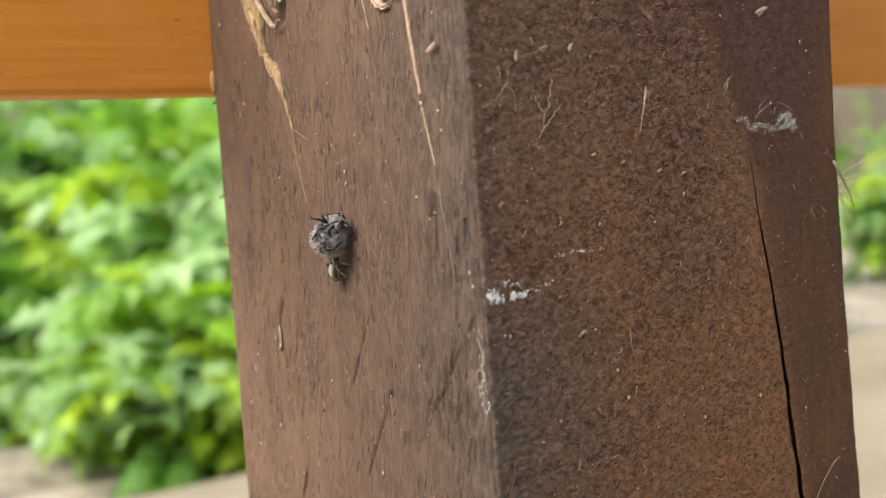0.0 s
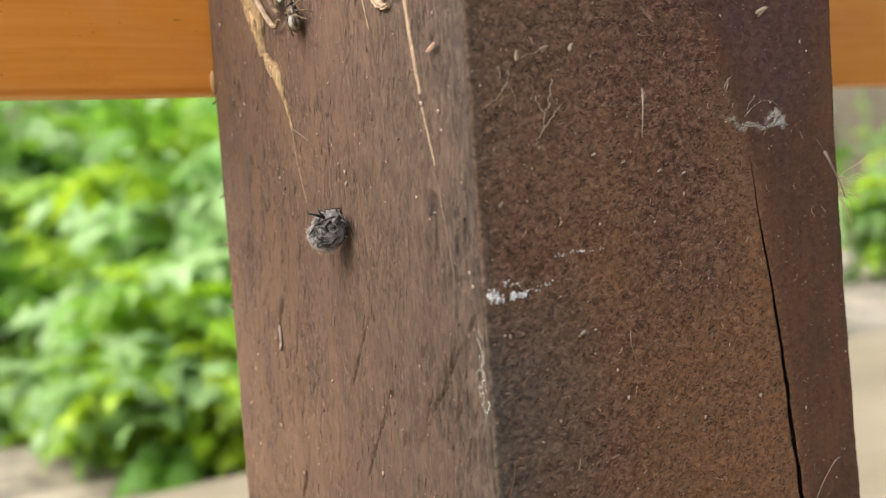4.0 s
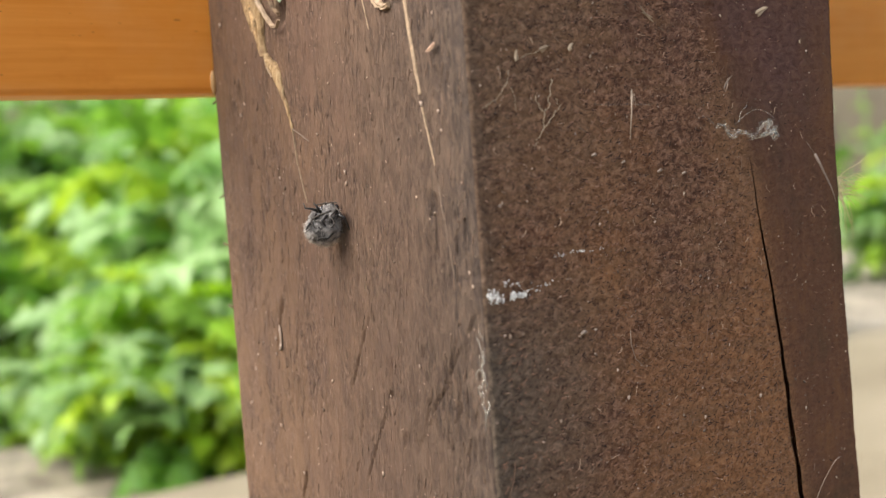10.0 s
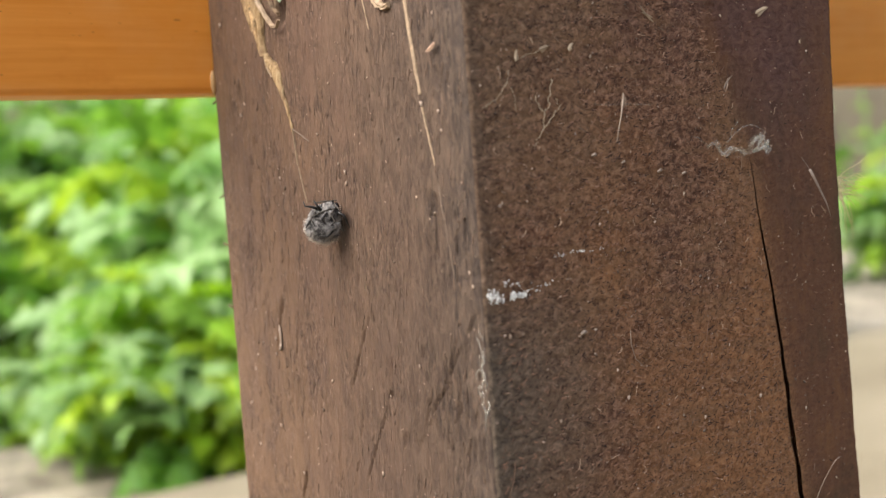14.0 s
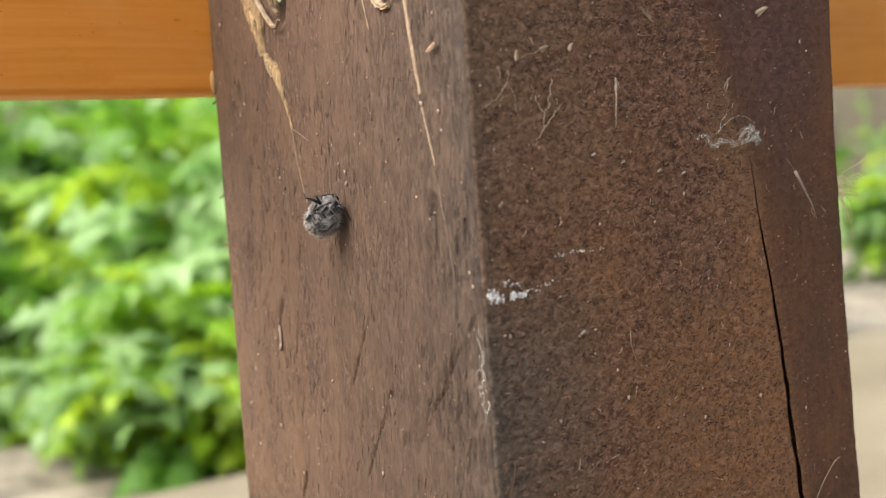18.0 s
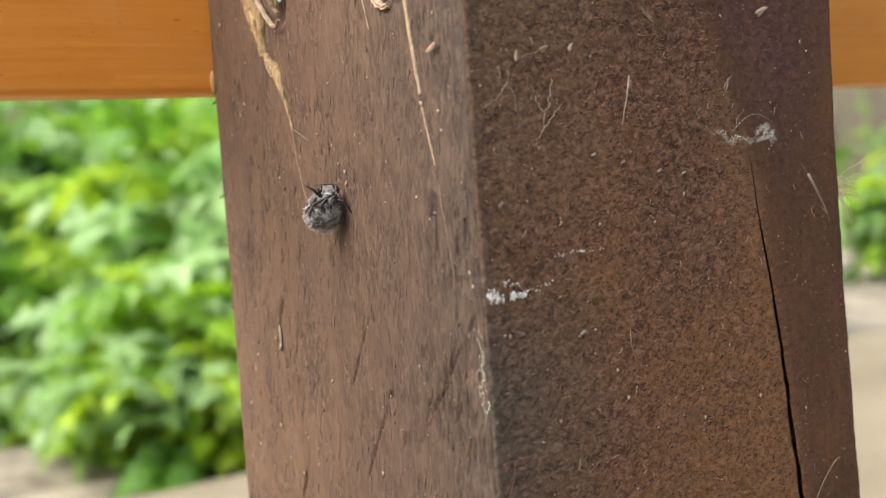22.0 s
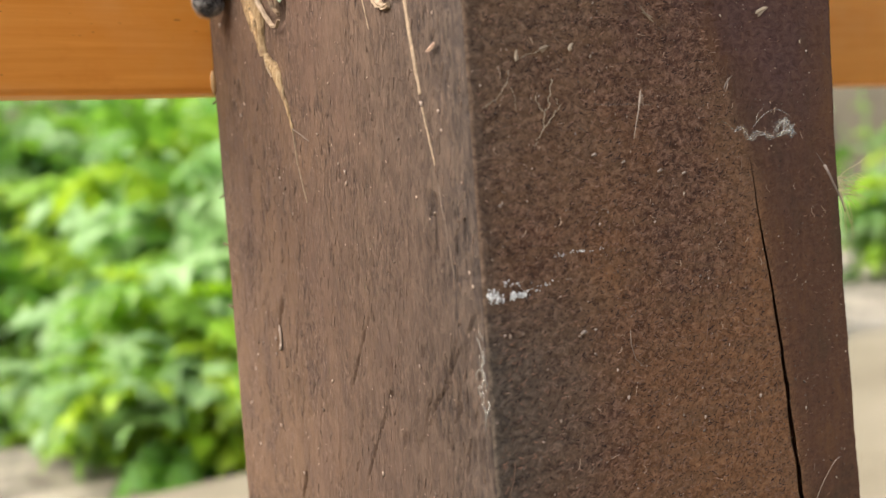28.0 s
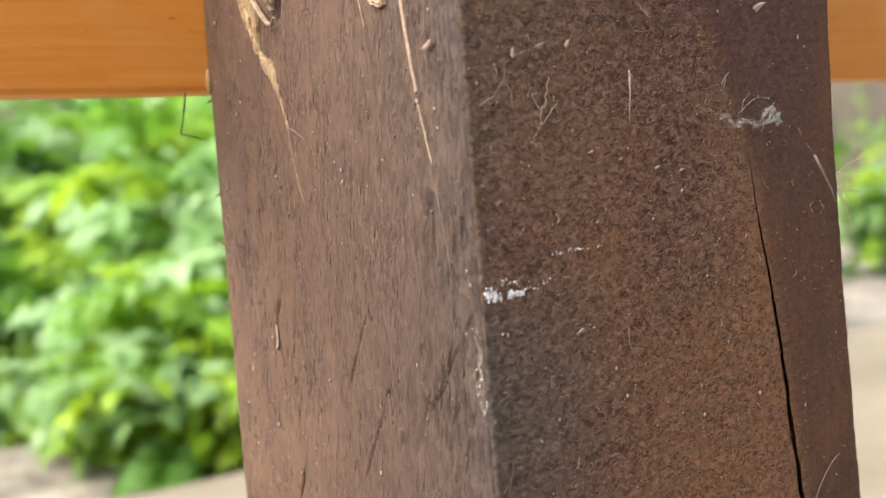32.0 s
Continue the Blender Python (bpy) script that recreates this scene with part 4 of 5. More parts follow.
def build_plant(base, height, stems, per_stem, seed, weights=(5, 3, 1), size=1.0, lean=(0, 0)):
    rng = random.Random(seed)
    ob = thing("garden_plant", "leafy bright green garden plant with divided leaves", "plant", pose(base[0], base[1], 0.0), "plants in the bed")
    for s in range(stems):
        a = rng.uniform(0, 6.28)
        reach, h = rng.uniform(0.05, 0.16), height * rng.uniform(0.7, 1.05)
        tip = Vector((math.cos(a) * reach + lean[0], math.sin(a) * reach + lean[1], h))
        pts = [Vector((tip.x * k ** 1.5, tip.y * k ** 1.5, tip.z * k)) for k in [i / 6 for i in range(7)]]
        bm = bmesh.new()
        tube(bm, pts, 0.004, 0.0018, 6)
        part("stem", bm, M_STEM, ob)
        for j in range(per_stem):
            k = 1 - 0.85 * (j + rng.random() * 0.5) / per_stem
            p = Vector((tip.x * k ** 1.5, tip.y * k ** 1.5, tip.z * k))
            kind = rng.choices((0, 1, 2), weights)[0]
            leaf = new("leaf", rng.choice(LEAVES[kind]))
            leaf.parent = ob
            turn = Euler((rng.uniform(-0.9, 0.7), rng.uniform(-0.5, 0.5), rng.uniform(0, 6.28))).to_matrix().to_4x4()
            leaf.matrix_basis = Matrix.Translation(p) @ turn @ Matrix.Scale(rng.uniform(0.75, 1.35) * size, 4)
    return ob


def build_plants():
    rng = random.Random(31)
    k = 0
    # rows of the bed from back to front: depth, how many, across per depth from and to, height, mix of leaves, size of leaf
    # the low all-green row at 2.40 stands in for a shaded soil gap
    for y, n, x0, x1, h, mix, size in ((3.35, 9, -0.45, -0.08, 0.74, (2, 7, 1), 1.6), (3.05, 9, -0.45, -0.08, 0.66, (4, 5, 1), 1.55), (2.78, 8, -0.44, -0.08, 0.54, (7, 3, 1), 1.5),
                                       (2.62, 6, -0.43, -0.10, 0.40, (9, 1, 1), 1.35), (2.40, 5, -0.44, -0.28, 0.22, (1, 0, 0), 1.0), (2.36, 4, -0.26, -0.08, 0.50, (3, 7, 2), 1.5), (2.12, 4, -0.25, -0.08, 0.44, (3, 7, 2), 1.45),
                                       (1.92, 4, -0.245, -0.08, 0.37, (3, 7, 2), 1.4), (1.74, 4, -0.255, -0.09, 0.29, (3, 7, 2), 1.3), (1.60, 4, -0.265, -0.11, 0.21, (6, 3, 3), 1.15)):
        for i in range(n):
            k += 1
            x = y * (x0 + (x1 - x0) * (i + 0.5 + rng.uniform(-0.3, 0.3)) / n)
            build_plant((x, y + rng.uniform(-0.08, 0.08)), h * rng.uniform(0.82, 1.15), 4, 10, k, mix, size * 1.2)
    # young plants that hang over the rim of the bed
    for x, y, h in ((-0.385, 1.50, 0.13), (-0.345, 1.44, 0.12), (-0.30, 1.455, 0.17), (-0.255, 1.485, 0.16), (-0.215, 1.51, 0.18), (-0.40, 1.57, 0.15), (-0.33, 1.53, 0.2), (-0.23, 1.53, 0.24), (-0.265, 1.58, 0.32), (-0.20, 1.50, 0.14), (-0.30, 1.52, 0.09), (-0.275, 1.475, 0.07), (-0.32, 1.56, 0.12), (-0.34, 1.49, 0.06)):
        k += 1
        build_plant((x, y), h, 4, 7, k + 800, (2, 6, 4), 1.1)
    # pale tall plants next to the post
    for u, y, h in ((-0.20, 1.66, 0.25), (-0.185, 1.78, 0.33), (-0.205, 1.86, 0.39), (-0.18, 2.0, 0.44), (-0.20, 2.2, 0.5), (-0.175, 1.60, 0.16)):
        k += 1
        build_plant((u * y, y), h, 5, 9, k + 900, (1, 8, 2), 1.45)
    # low growth on the bare patch
    for x, y in ((-0.76, 1.88), (-0.70, 1.80), (-0.65, 1.73), (-0.60, 1.80), (-0.56, 1.71), (-0.50, 1.65), (-0.66, 1.88), (-0.68, 2.02), (-0.58, 1.92), (-0.50, 1.80), (-0.74, 2.0), (-0.53, 1.95)):
        k += 1
        build_plant((x, y), 0.045, 5, 6, k + 500, (1, 6, 5), 0.62)
    # the bed goes on along the path, on both sides
    for i in range(84):
        along, off = -2.6 + 5.6 * (i % 28 + rng.uniform(-0.3, 0.3)) / 27, 0.28 + 0.42 * (i // 28) + rng.uniform(-0.1, 0.1)
        x, y = -0.303 + 0.782 * along - 0.623 * off, 1.115 + 0.623 * along + 0.782 * off
        if -0.47 < x / y < -0.06 or 0.29 < x / y < 0.48:
            continue
        k += 1
        build_plant((x, y), rng.uniform(0.22, 0.42), 3, 8, k + 200, (4, 5, 2), 1.25)
    build_plant((1.13, 3.12), 0.29, 5, 9, 91, (1, 5, 4), 1.4)
    build_plant((1.30, 3.75), 0.58, 3, 3, 92, (2, 7, 0), 1.0)
    build_plant((1.55, 4.20), 0.60, 4, 3, 93, (2, 7, 0), 1.1)


build_plants()


# ---- animals ----
def mottled():
    k = Mat("mottled_grey_cuticle", 0.8, 0.15)
    f = k.noise(k.mapped((480, 480, 480)), 1.0, 4, 0.65, 1.0)
    k.colour(k.ramp(f, (0.38, (0.024, 0.022, 0.022)), (0.52, (0.150, 0.141, 0.134)), (0.70, (0.32, 0.30, 0.285))))
    return k.bump(f, 0.8, 0.001).m


M_BEE = mottled()
M_BEE_LEG = plain("black_leg", (0.012, 0.011, 0.011), 0.35, 0.4, 900)
M_BEE_LEG_GREY = plain("hairy_grey_leg", (0.060, 0.053, 0.047), 0.9, 0.6, 1500, 0.1)
M_FUR = plain("grey_fur", (0.215, 0.198, 0.185), 0.8, 0.9, by_island=True)
M_FUR_PALE = plain("cream_fur", (0.42, 0.37, 0.315), 0.8, 0.4, by_island=True)
M_EYE = plain("black_eye", (0.010, 0.010, 0.014), 0.12, 0.2, 900, 0.6)
M_FACE = plain("cream_face", (0.30, 0.29, 0.28), 0.35, 0.1)
M_SPIDER = plain("spider_tan", (0.125, 0.092, 0.060), 0.9, 0.5, 1800, 0.1)
M_SPIDER_DARK = plain("spider_dark", (0.035, 0.024, 0.016), 0.5, 0.5, 1800)
M_SPIDER_WHITE = plain("spider_cream", (0.27, 0.255, 0.215), 0.9, 0.3, 1800, 0.1)
M_LEG_THIN = plain("thin_leg_green_grey", (0.05, 0.06, 0.035), 0.5, 0.3)


def wing_material():
    k = Mat("smoky_wing", 0.25, 0.5)
    k.colour((0.20, 0.18, 0.16))
    k.b.inputs["Alpha"].default_value = 0.30
    return k.m


M_WING = wing_material()


def fur(name, parent, centre, radii, count, length, mat, seed, only=None, thin=1.0):
    """Short tapered hairs that stand off a rounded body."""
    rng = random.Random(seed)
    verts, faces = [], []
    for _ in range(count):
        d = Vector((rng.gauss(0, 1), rng.gauss(0, 1), rng.gauss(0, 1))).normalized()
        if only and not only(d):
            continue
        p = Vector((centre[i] + radii[i] * d[i] * 0.95 for i in range(3)))
        n = Vector((d[i] / radii[i] for i in range(3))).normalized()
        lean = (n + Vector((rng.gauss(0, 0.35), -0.5 + rng.gauss(0, 0.35), rng.gauss(0, 0.35)))).normalized()
        side = lean.cross(Vector((rng.random(), rng.random(), rng.random()))).normalized() * rng.uniform(0.03, 0.06) * thin
        ln = length * rng.uniform(0.6, 1.3)
        b = len(verts)
        verts += [tuple((p - side) * MM), tuple((p + side) * MM), tuple((p + lean * ln * 0.6 + side * 0.7) * MM), tuple((p + lean * ln) * MM), tuple((p + lean * ln * 0.6 - side * 0.7) * MM)]
        faces.append((b, b + 1, b + 2, b + 3, b + 4))
    return tagged(mesh_of(name, verts, faces, mat, parent, False), kind="stuff")


def build_bee():
    """Local space: x across, y towards the head, z off its back."""
    bee = thing("bee", "furry grey bee with black legs clinging to the post", "bee")
    def ball(name, c, r, mat, label="", parent=None, rough=0.1, turn=None):
        return part(name, blob(bmesh.new(), Vector(c) * MM, Vector(r) * MM, turn, 18, 12, rough, c[0]), mat, parent or bee, label)
    abdomen = ball("abdomen", (-0.6, -1.2, 0.0), (3.8, 3.1, 2.5), M_BEE)
    fur("fur", abdomen, (-0.6, -1.2, 0.0), (3.8, 3.1, 2.5), 1900, 0.42, M_FUR, 1)
    fur("tail_fur", abdomen, (-0.5, -1.3, -0.3), (3.1, 3.0, 2.2), 3600, 1.2, M_FUR_PALE, 2, lambda d: d.y < -0.6 or (d.y < -0.35 and d.x < 0.1 and d.z < 0.6), 0.45)
    fur("flank_fur", abdomen, (-0.6, -1.0, -0.2), (3.7, 3.0, 2.2), 2800, 1.0, M_FUR_PALE, 3, lambda d: d.x < -0.6 and d.y < 0.5 and d.z < 0.6, 0.45)
    thorax = ball("thorax", (0.0, 0.9, 0.1), (3.4, 2.5, 2.4), M_BEE)
    fur("fur", thorax, (0.0, 0.9, 0.1), (3.4, 2.5, 2.4), 700, 0.5, M_FUR, 4)
    head = ball("head", (0.9, 2.4, 0.6), (1.9, 1.3, 1.3), M_BEE)
    part("face", chip(bmesh.new(), Vector((0.9, 1.85, 1.85)) * MM, (1, -0.25, 0), (0, 0.2, 1), 1.8 * MM, 0.7 * MM, 0.35 * MM), M_FACE, head, "cream white face stripe")
    fur("fur", head, (0.9, 2.4, 0.6), (1.9, 1.3, 1.3), 260, 0.6, M_FUR, 5)
    for x in (-0.6, 2.4):
        part("eye", blob(bmesh.new(), Vector((x, 2.6, 0.8)) * MM, Vector((0.55, 0.9, 0.75)) * MM, None, 12, 8), M_EYE, head, "glossy black eye")
    for x0, x1 in ((0.5, -0.2), (1.5, 2.6)):
        part("antenna", tube(bmesh.new(), [Vector(p) * MM for p in ((x0, 3.3, 1.0), (x0 + (x1 - x0) * 0.5, 3.9, 1.4), (x1, 3.7, 1.7))], 0.14 * MM, 0.1 * MM, 6), M_BEE_LEG, head)
    for tip, mid in (((3.5, -2.4, 0.3), (3.2, 0.2, 0.3)), ((-2.6, -2.8, 0.8), (-3.0, -0.4, 0.6))):
        bm = bmesh.new()
        root = Vector((0.9 if tip[0] > 0 else -0.9, 1.3, 1.7))
        t, m = Vector(tip), Vector(mid)
        inner = Vector((t.x * 0.45, t.y * 0.8, 1.9))
        a = [bm.verts.new(p * MM) for p in (root, m + Vector((0, 0.7, 0.2)), m, t, inner)]
        b = [bm.verts.new((v.co + Vector((0, 0, 0.05 * MM)))) for v in a]
        bm.faces.new(a[::-1]), bm.faces.new(b)
        for i in range(5):
            bm.faces.new((a[i], a[(i + 1) % 5], b[(i + 1) % 5], b[i]))
        part("wing", bm, M_WING, bee, "smoky clear wing")
    legs = {}
    def leg(key, pts, r=0.26, mat=M_BEE_LEG, label=""):
        o = Vector(pts[0])
        holder = part("leg", tube(bmesh.new(), [(Vector(p) - o) * MM for p in pts], r * MM, 0.11 * MM, 7), mat, bee, label)
        holder.matrix_basis = Matrix.Translation(o * MM)
        legs[key] = (holder, o)
    leg("fore", ((-0.8, 2.2, 1.9), (-2.4, 2.9, 2.4), (-3.7, 3.1, 2.2), (-4.0, 4.1, 2.0)), 0.34)
    leg("fore_b", ((-0.7, 2.1, 2.1), (-1.3, 3.1, 2.6), (-1.9, 4.1, 2.3)), 0.36)
    leg("reach", ((-1.9, 3.6, 2.0), (0.0, 3.8, 2.0), (1.9, 3.8, 1.7)), 0.13, M_BEE_LEG_GREY)
    leg("mid", ((1.4, 2.2, 1.9), (-0.6, 1.7, 2.5), (-2.3, 1.0, 2.4), (-3.7, -0.9, 2.0)), 0.22, M_BEE_LEG_GREY, "furry grey leg")
    leg("foot", ((-3.0, 0.1, 2.2), (-3.9, -1.2, 1.9)), 0.3)
    leg("hind", ((2.6, 1.4, 1.6), (3.9, 0.7, 1.7), (4.7, -1.8, 1.2)), 0.38)
    leg("fold", ((2.4, 2.4, 1.7), (1.2, 1.2, 2.5), (2.0, -0.2, 2.4), (1.0, -1.3, 2.2)), 0.22, M_BEE_LEG_GREY, "furry grey leg")
    leg("fold_b", ((0.6, 1.4, 2.3), (-0.6, 0.4, 2.6), (0.1, -0.8, 2.4)), 0.3)
    leg("fold_c", ((-1.6, 1.9, 2.2), (-2.7, 0.4, 2.3), (-2.0, -1.0, 2.3)), 0.22, M_BEE_LEG_GREY, "furry grey leg")
    leg("cheek", ((2.0, 3.2, 1.6), (3.0, 2.0, 1.9), (3.3, 0.4, 1.7)), 0.22, M_BEE_LEG_GREY, "furry grey leg")
    leg("low", ((1.4, -2.2, 1.9), (0.4, -3.2, 2.2), (-1.6, -3.0, 2.2)), 0.24)
    legs["abdomen"] = (abdomen, Vector((0, 0, 0)))
    legs["head"] = (head, Vector((0, 0, 0)))
    return bee, legs


def build_spider():
    """Local space: y towards its head, z off the wood."""
    big = 1.3 * MM
    sp = thing("jumping_spider", "small tan and black jumping spider with cream markings", "spider")
    def ball(name, c, r, mat, parent=None, label=""):
        return part(name, blob(bmesh.new(), Vector(c) * big, Vector(r) * big, None, 14, 10, 0.06, 2), mat, parent or sp, label)
    front = ball("head", (0, 0.95, 0.2), (0.88, 1.05, 0.8), M_SPIDER_DARK)
    for x in (-0.32, 0.32):
        ball("eye", (x, 2.1, 0.45), (0.26, 0.2, 0.26), M_EYE, front, "large black eye")
        ball("palp", (x * 1.2, 2.2, -0.15), (0.2, 0.45, 0.2), M_SPIDER_WHITE, front, "cream feeler")
    ball("cheek_band", (0, 0.9, 0.62), (0.55, 0.75, 0.5), M_SPIDER, front)
    for x in (-0.82, 0.82):
        ball("side_stripe", (x * 0.7, 0.7, 0.6), (0.16, 0.6, 0.24), M_SPIDER_WHITE, front, "cream stripe")
    rear = ball("abdomen", (0, -1.1, 0.2), (1.25, 1.55, 1.0), M_SPIDER)
    ball("back_spot", (0.05, -1.0, 0.88), (0.66, 1.05, 0.42), M_SPIDER_WHITE, rear, "cream patch")
    for x in (-0.7, 0.7):
        ball("flank_spot", (x * 1.15, -1.2, 0.72), (0.36, 0.95, 0.46), M_SPIDER_DARK, rear, "black bar")
    fur("fur", rear, (0, -1.43, 0.26), (1.62, 2.0, 1.3), 140, 0.4, M_SPIDER_WHITE, 8, None, 0.6)
    legs = []
    for i, (y0, ang, ln) in enumerate(((1.5, 62, 3.3), (1.1, 22, 2.6), (0.6, -22, 2.6), (0.2, -58, 3.1))):
        for sg in (-1, 1):
            a = radians(ang)
            d = Vector((sg * math.cos(a), math.sin(a), 0))
            bm = bmesh.new()
            tube(bm, [Vector((0, 0, 0)), (d * ln * 0.3 + Vector((0, 0, 0.55))) * big, (d * ln * 0.62 + Vector((0, 0, 0.15))) * big], 0.24 * big, 0.16 * big, 6)
            lg = part("leg", bm, M_SPIDER_DARK if i in (0, 2) else M_SPIDER, sp)
            bm = bmesh.new()
            tube(bm, [(d * ln * 0.6 + Vector((0, 0, 0.18))) * big, (d * ln * 0.85 + Vector((0, 0, -0.3))) * big, (d * ln + Vector((0, 0, -0.75))) * big], 0.16 * big, 0.07 * big, 6)
            part("foot", bm, M_SPIDER, lg)
            o = Vector((sg * 0.7, y0, 0.05)) * big
            lg.matrix_basis = Matrix.Translation(o)
            legs.append((lg, o, sg, i))
    return sp, legs


def build_thin_leg():
    ob = thing("crane_fly_leg", "hair thin bent insect leg dangling under the rail", "insect leg", POST)
    bm = bmesh.new()
    tube(bm, [Vector(p) * MM for p in ((-4.2, 104, 33.0), (-5.4, 103, 26.0), (-6.6, 103, 20.0), (-7.3, 103, 17.5))], 0.24 * MM, 0.19 * MM, 5)
    tube(bm, [Vector(p) * MM for p in ((-7.3, 103, 17.5), (-4.5, 103, 16.9), (-1.0, 104, 16.0))], 0.19 * MM, 0.12 * MM, 5)
    part("leg", bm, M_LEG_THIN, ob)
    return ob


BEE_OB, BEE_LEGS = build_bee()
SPIDER_OB, SPIDER_LEGS = build_spider()
THIN_LEG = build_thin_leg()


# ---- everything that moves ----
def motions():
    # silk and fibre stir in the draught: seconds, across, height (millimetres on the sawn face)
    wisp = ((0, 78.9, 9.1), (1, 78.7, 6.8), (2, 82.9, 7), (3, 77.6, 8.6), (3.5, 76.7, 9.1), (5.5, 71.8, 11), (6, 73.6, 9.3), (6.5, 74.5, 7.3),
            (7, 76.4, 7.2), (7.5, 74.1, 3.2), (8, 75.6, 8.8), (8.5, 73.9, 8.9), (9, 72.4, 7.6), (9.5, 73.5, 8), (10, 72.9, 7.7), (10.5, 73.3, 6.1),
            (11, 73, 9.1), (11.5, 69.9, 9.2), (12, 72.9, 7.5), (12.5, 72.8, 6.8), (13, 73.2, 5), (13.5, 71.4, 6.8), (14, 70.2, 4.8), (14.5, 69.8, 5.4),
            (16.5, 69.9, 4.7), (17, 69.2, 4.7), (17.5, 68.4, 5.1), (18, 67.3, 6.7), (18.5, 65.4, 4.4), (19, 64.7, 3.9), (19.5, 66.6, 8.3), (20, 65.7, 7.4),
            (20.5, 68.7, 5.3), (21, 67.2, 3.8), (21.5, 68.3, 4.6), (22, 72, 6.9), (22.5, 73.9, 7.2), (23, 76.2, 8.5), (23.5, 76.4, 7.8), (24, 76.5, 6.8),
            (24.5, 76.9, 7.3), (25, 77.1, 7.1), (25.5, 76.9, 6.8), (27.5, 78, 7.1), (28, 78.2, 7.8), (28.5, 78.5, 7.1), (29, 77.9, 6.3), (29.5, 78.2, 7.6),
            (30, 78.7, 7.3), (30.5, 75.2, 10), (31, 76.6, 7.4), (31.5, 75.7, 9.3), (32, 74.6, 9.5))
    walk(WISP_OB, [(t, POST @ Matrix.Translation(on_right(u, z, 3.0)) @ pose(0, 0, 0, 0, 4 + 3 * math.sin(t * 1.3), 0)) for t, u, z in wisp])
    fibre = ((0, 39.1, 15.4), (1, 39.4, 14.4), (2, 39.6, 14.3), (3, 38.5, 14.3), (3.5, 38.4, 14.7), (5.5, 38, 16), (6, 38.3, 16.5), (7, 38.4, 15.7),
            (8, 38.4, 15.7), (9, 35.9, 14.4), (9.5, 35.9, 14.4), (10, 35.5, 14.8), (10.5, 35.6, 14.3), (11, 35.6, 16.1), (11.5, 33.7, 17.2), (12, 35.6, 15.2),
            (12.5, 36, 14.8), (13, 35.2, 13.9), (13.5, 34.2, 14.5), (14, 33.2, 14.2), (14.5, 33.8, 15.3), (16.5, 34.1, 16.5), (17, 33.2, 16.8), (17.5, 31.9, 15.9),
            (18, 31.7, 17.1), (18.5, 31.5, 16.5), (19, 30.8, 16.5), (19.5, 31, 18), (20, 31, 18.2), (20.5, 32, 15.8), (21, 32, 15.9), (21.5, 32.8, 16.4),
            (22, 34.9, 17.4), (22.5, 35.7, 16.5), (23, 36.7, 17), (23.5, 37.2, 16.1), (24, 37.2, 15.2), (24.5, 37.3, 15.5), (25, 37.3, 15.5), (25.5, 37.2, 15.2),
            (27.5, 37.5, 14.6), (28, 37.6, 14.7), (28.5, 37.7, 14.7), (29, 38, 14.9), (29.5, 38.1, 15.9), (30, 38.2, 15.4), (30.5, 37.8, 17.3), (31, 37.4, 16.4),
            (31.5, 37, 17), (32, 35.9, 17.7))
    walk(FIBRE_OB, [(t, POST @ Matrix.Translation(on_right(u, z, 3.0)) @ pose(0, 0, 0, 0, 6 * math.sin(t * 0.9 + 1), 0)) for t, u, z in fibre])
    strand = ((0, 94, 0.3), (1, 94.7, -0.3), (2, 95.7, -0.1), (3, 92.7, 1.8), (3.5, 91.6, 2.2), (5.5, 89.8, 3.2), (6, 89.1, 3.3), (7, 91.1, 2.5),
            (8, 90.3, 2.7), (8.5, 88.6, 2.8), (9, 87.1, 2.3), (9.5, 88.8, 2.3), (10, 87.8, 2), (10.5, 89.5, 0), (11, 87.3, 2.3), (11.5, 83.4, 3),
            (12, 88.2, 2), (12.5, 88.5, 1.5), (13, 88.6, -0.2), (13.5, 87.1, 0.6), (14, 85.8, -1.1), (14.5, 85, -1.7), (16.5, 83.5, -2.4), (17, 83.5, -2.1),
            (17.5, 82.1, -1.9), (18, 81, -1.2), (18.5, 77, -5.7), (19, 77.4, -5), (19.5, 78.1, 0.2), (20, 77.3, -0.7), (20.5, 81.8, -3), (21, 79.5, -4.4),
            (21.5, 80.8, -3.8), (22, 85.2, -2), (22.5, 87.4, -0.5), (23, 90.1, 0.5), (23.5, 90.7, 0.1), (24, 90.2, -0.8), (24.5, 90.6, -0.6), (25, 90.1, -0.2),
            (25.5, 90, -0.6), (27.5, 90.8, -0.6), (28, 90.8, -0.4), (28.5, 91.4, -0.4), (29, 91.4, -0.3), (29.5, 91.5, 0.6), (30, 91.3, 0.7), (30.5, 89.7, 1.8),
            (31, 90.6, -0.4), (31.5, 89.8, 0.7), (32, 88.1, 0.9))
    walk(STRAND_OB, [(t, POST @ Matrix.Translation(on_right(u, z, 3.0))) for t, u, z in strand])

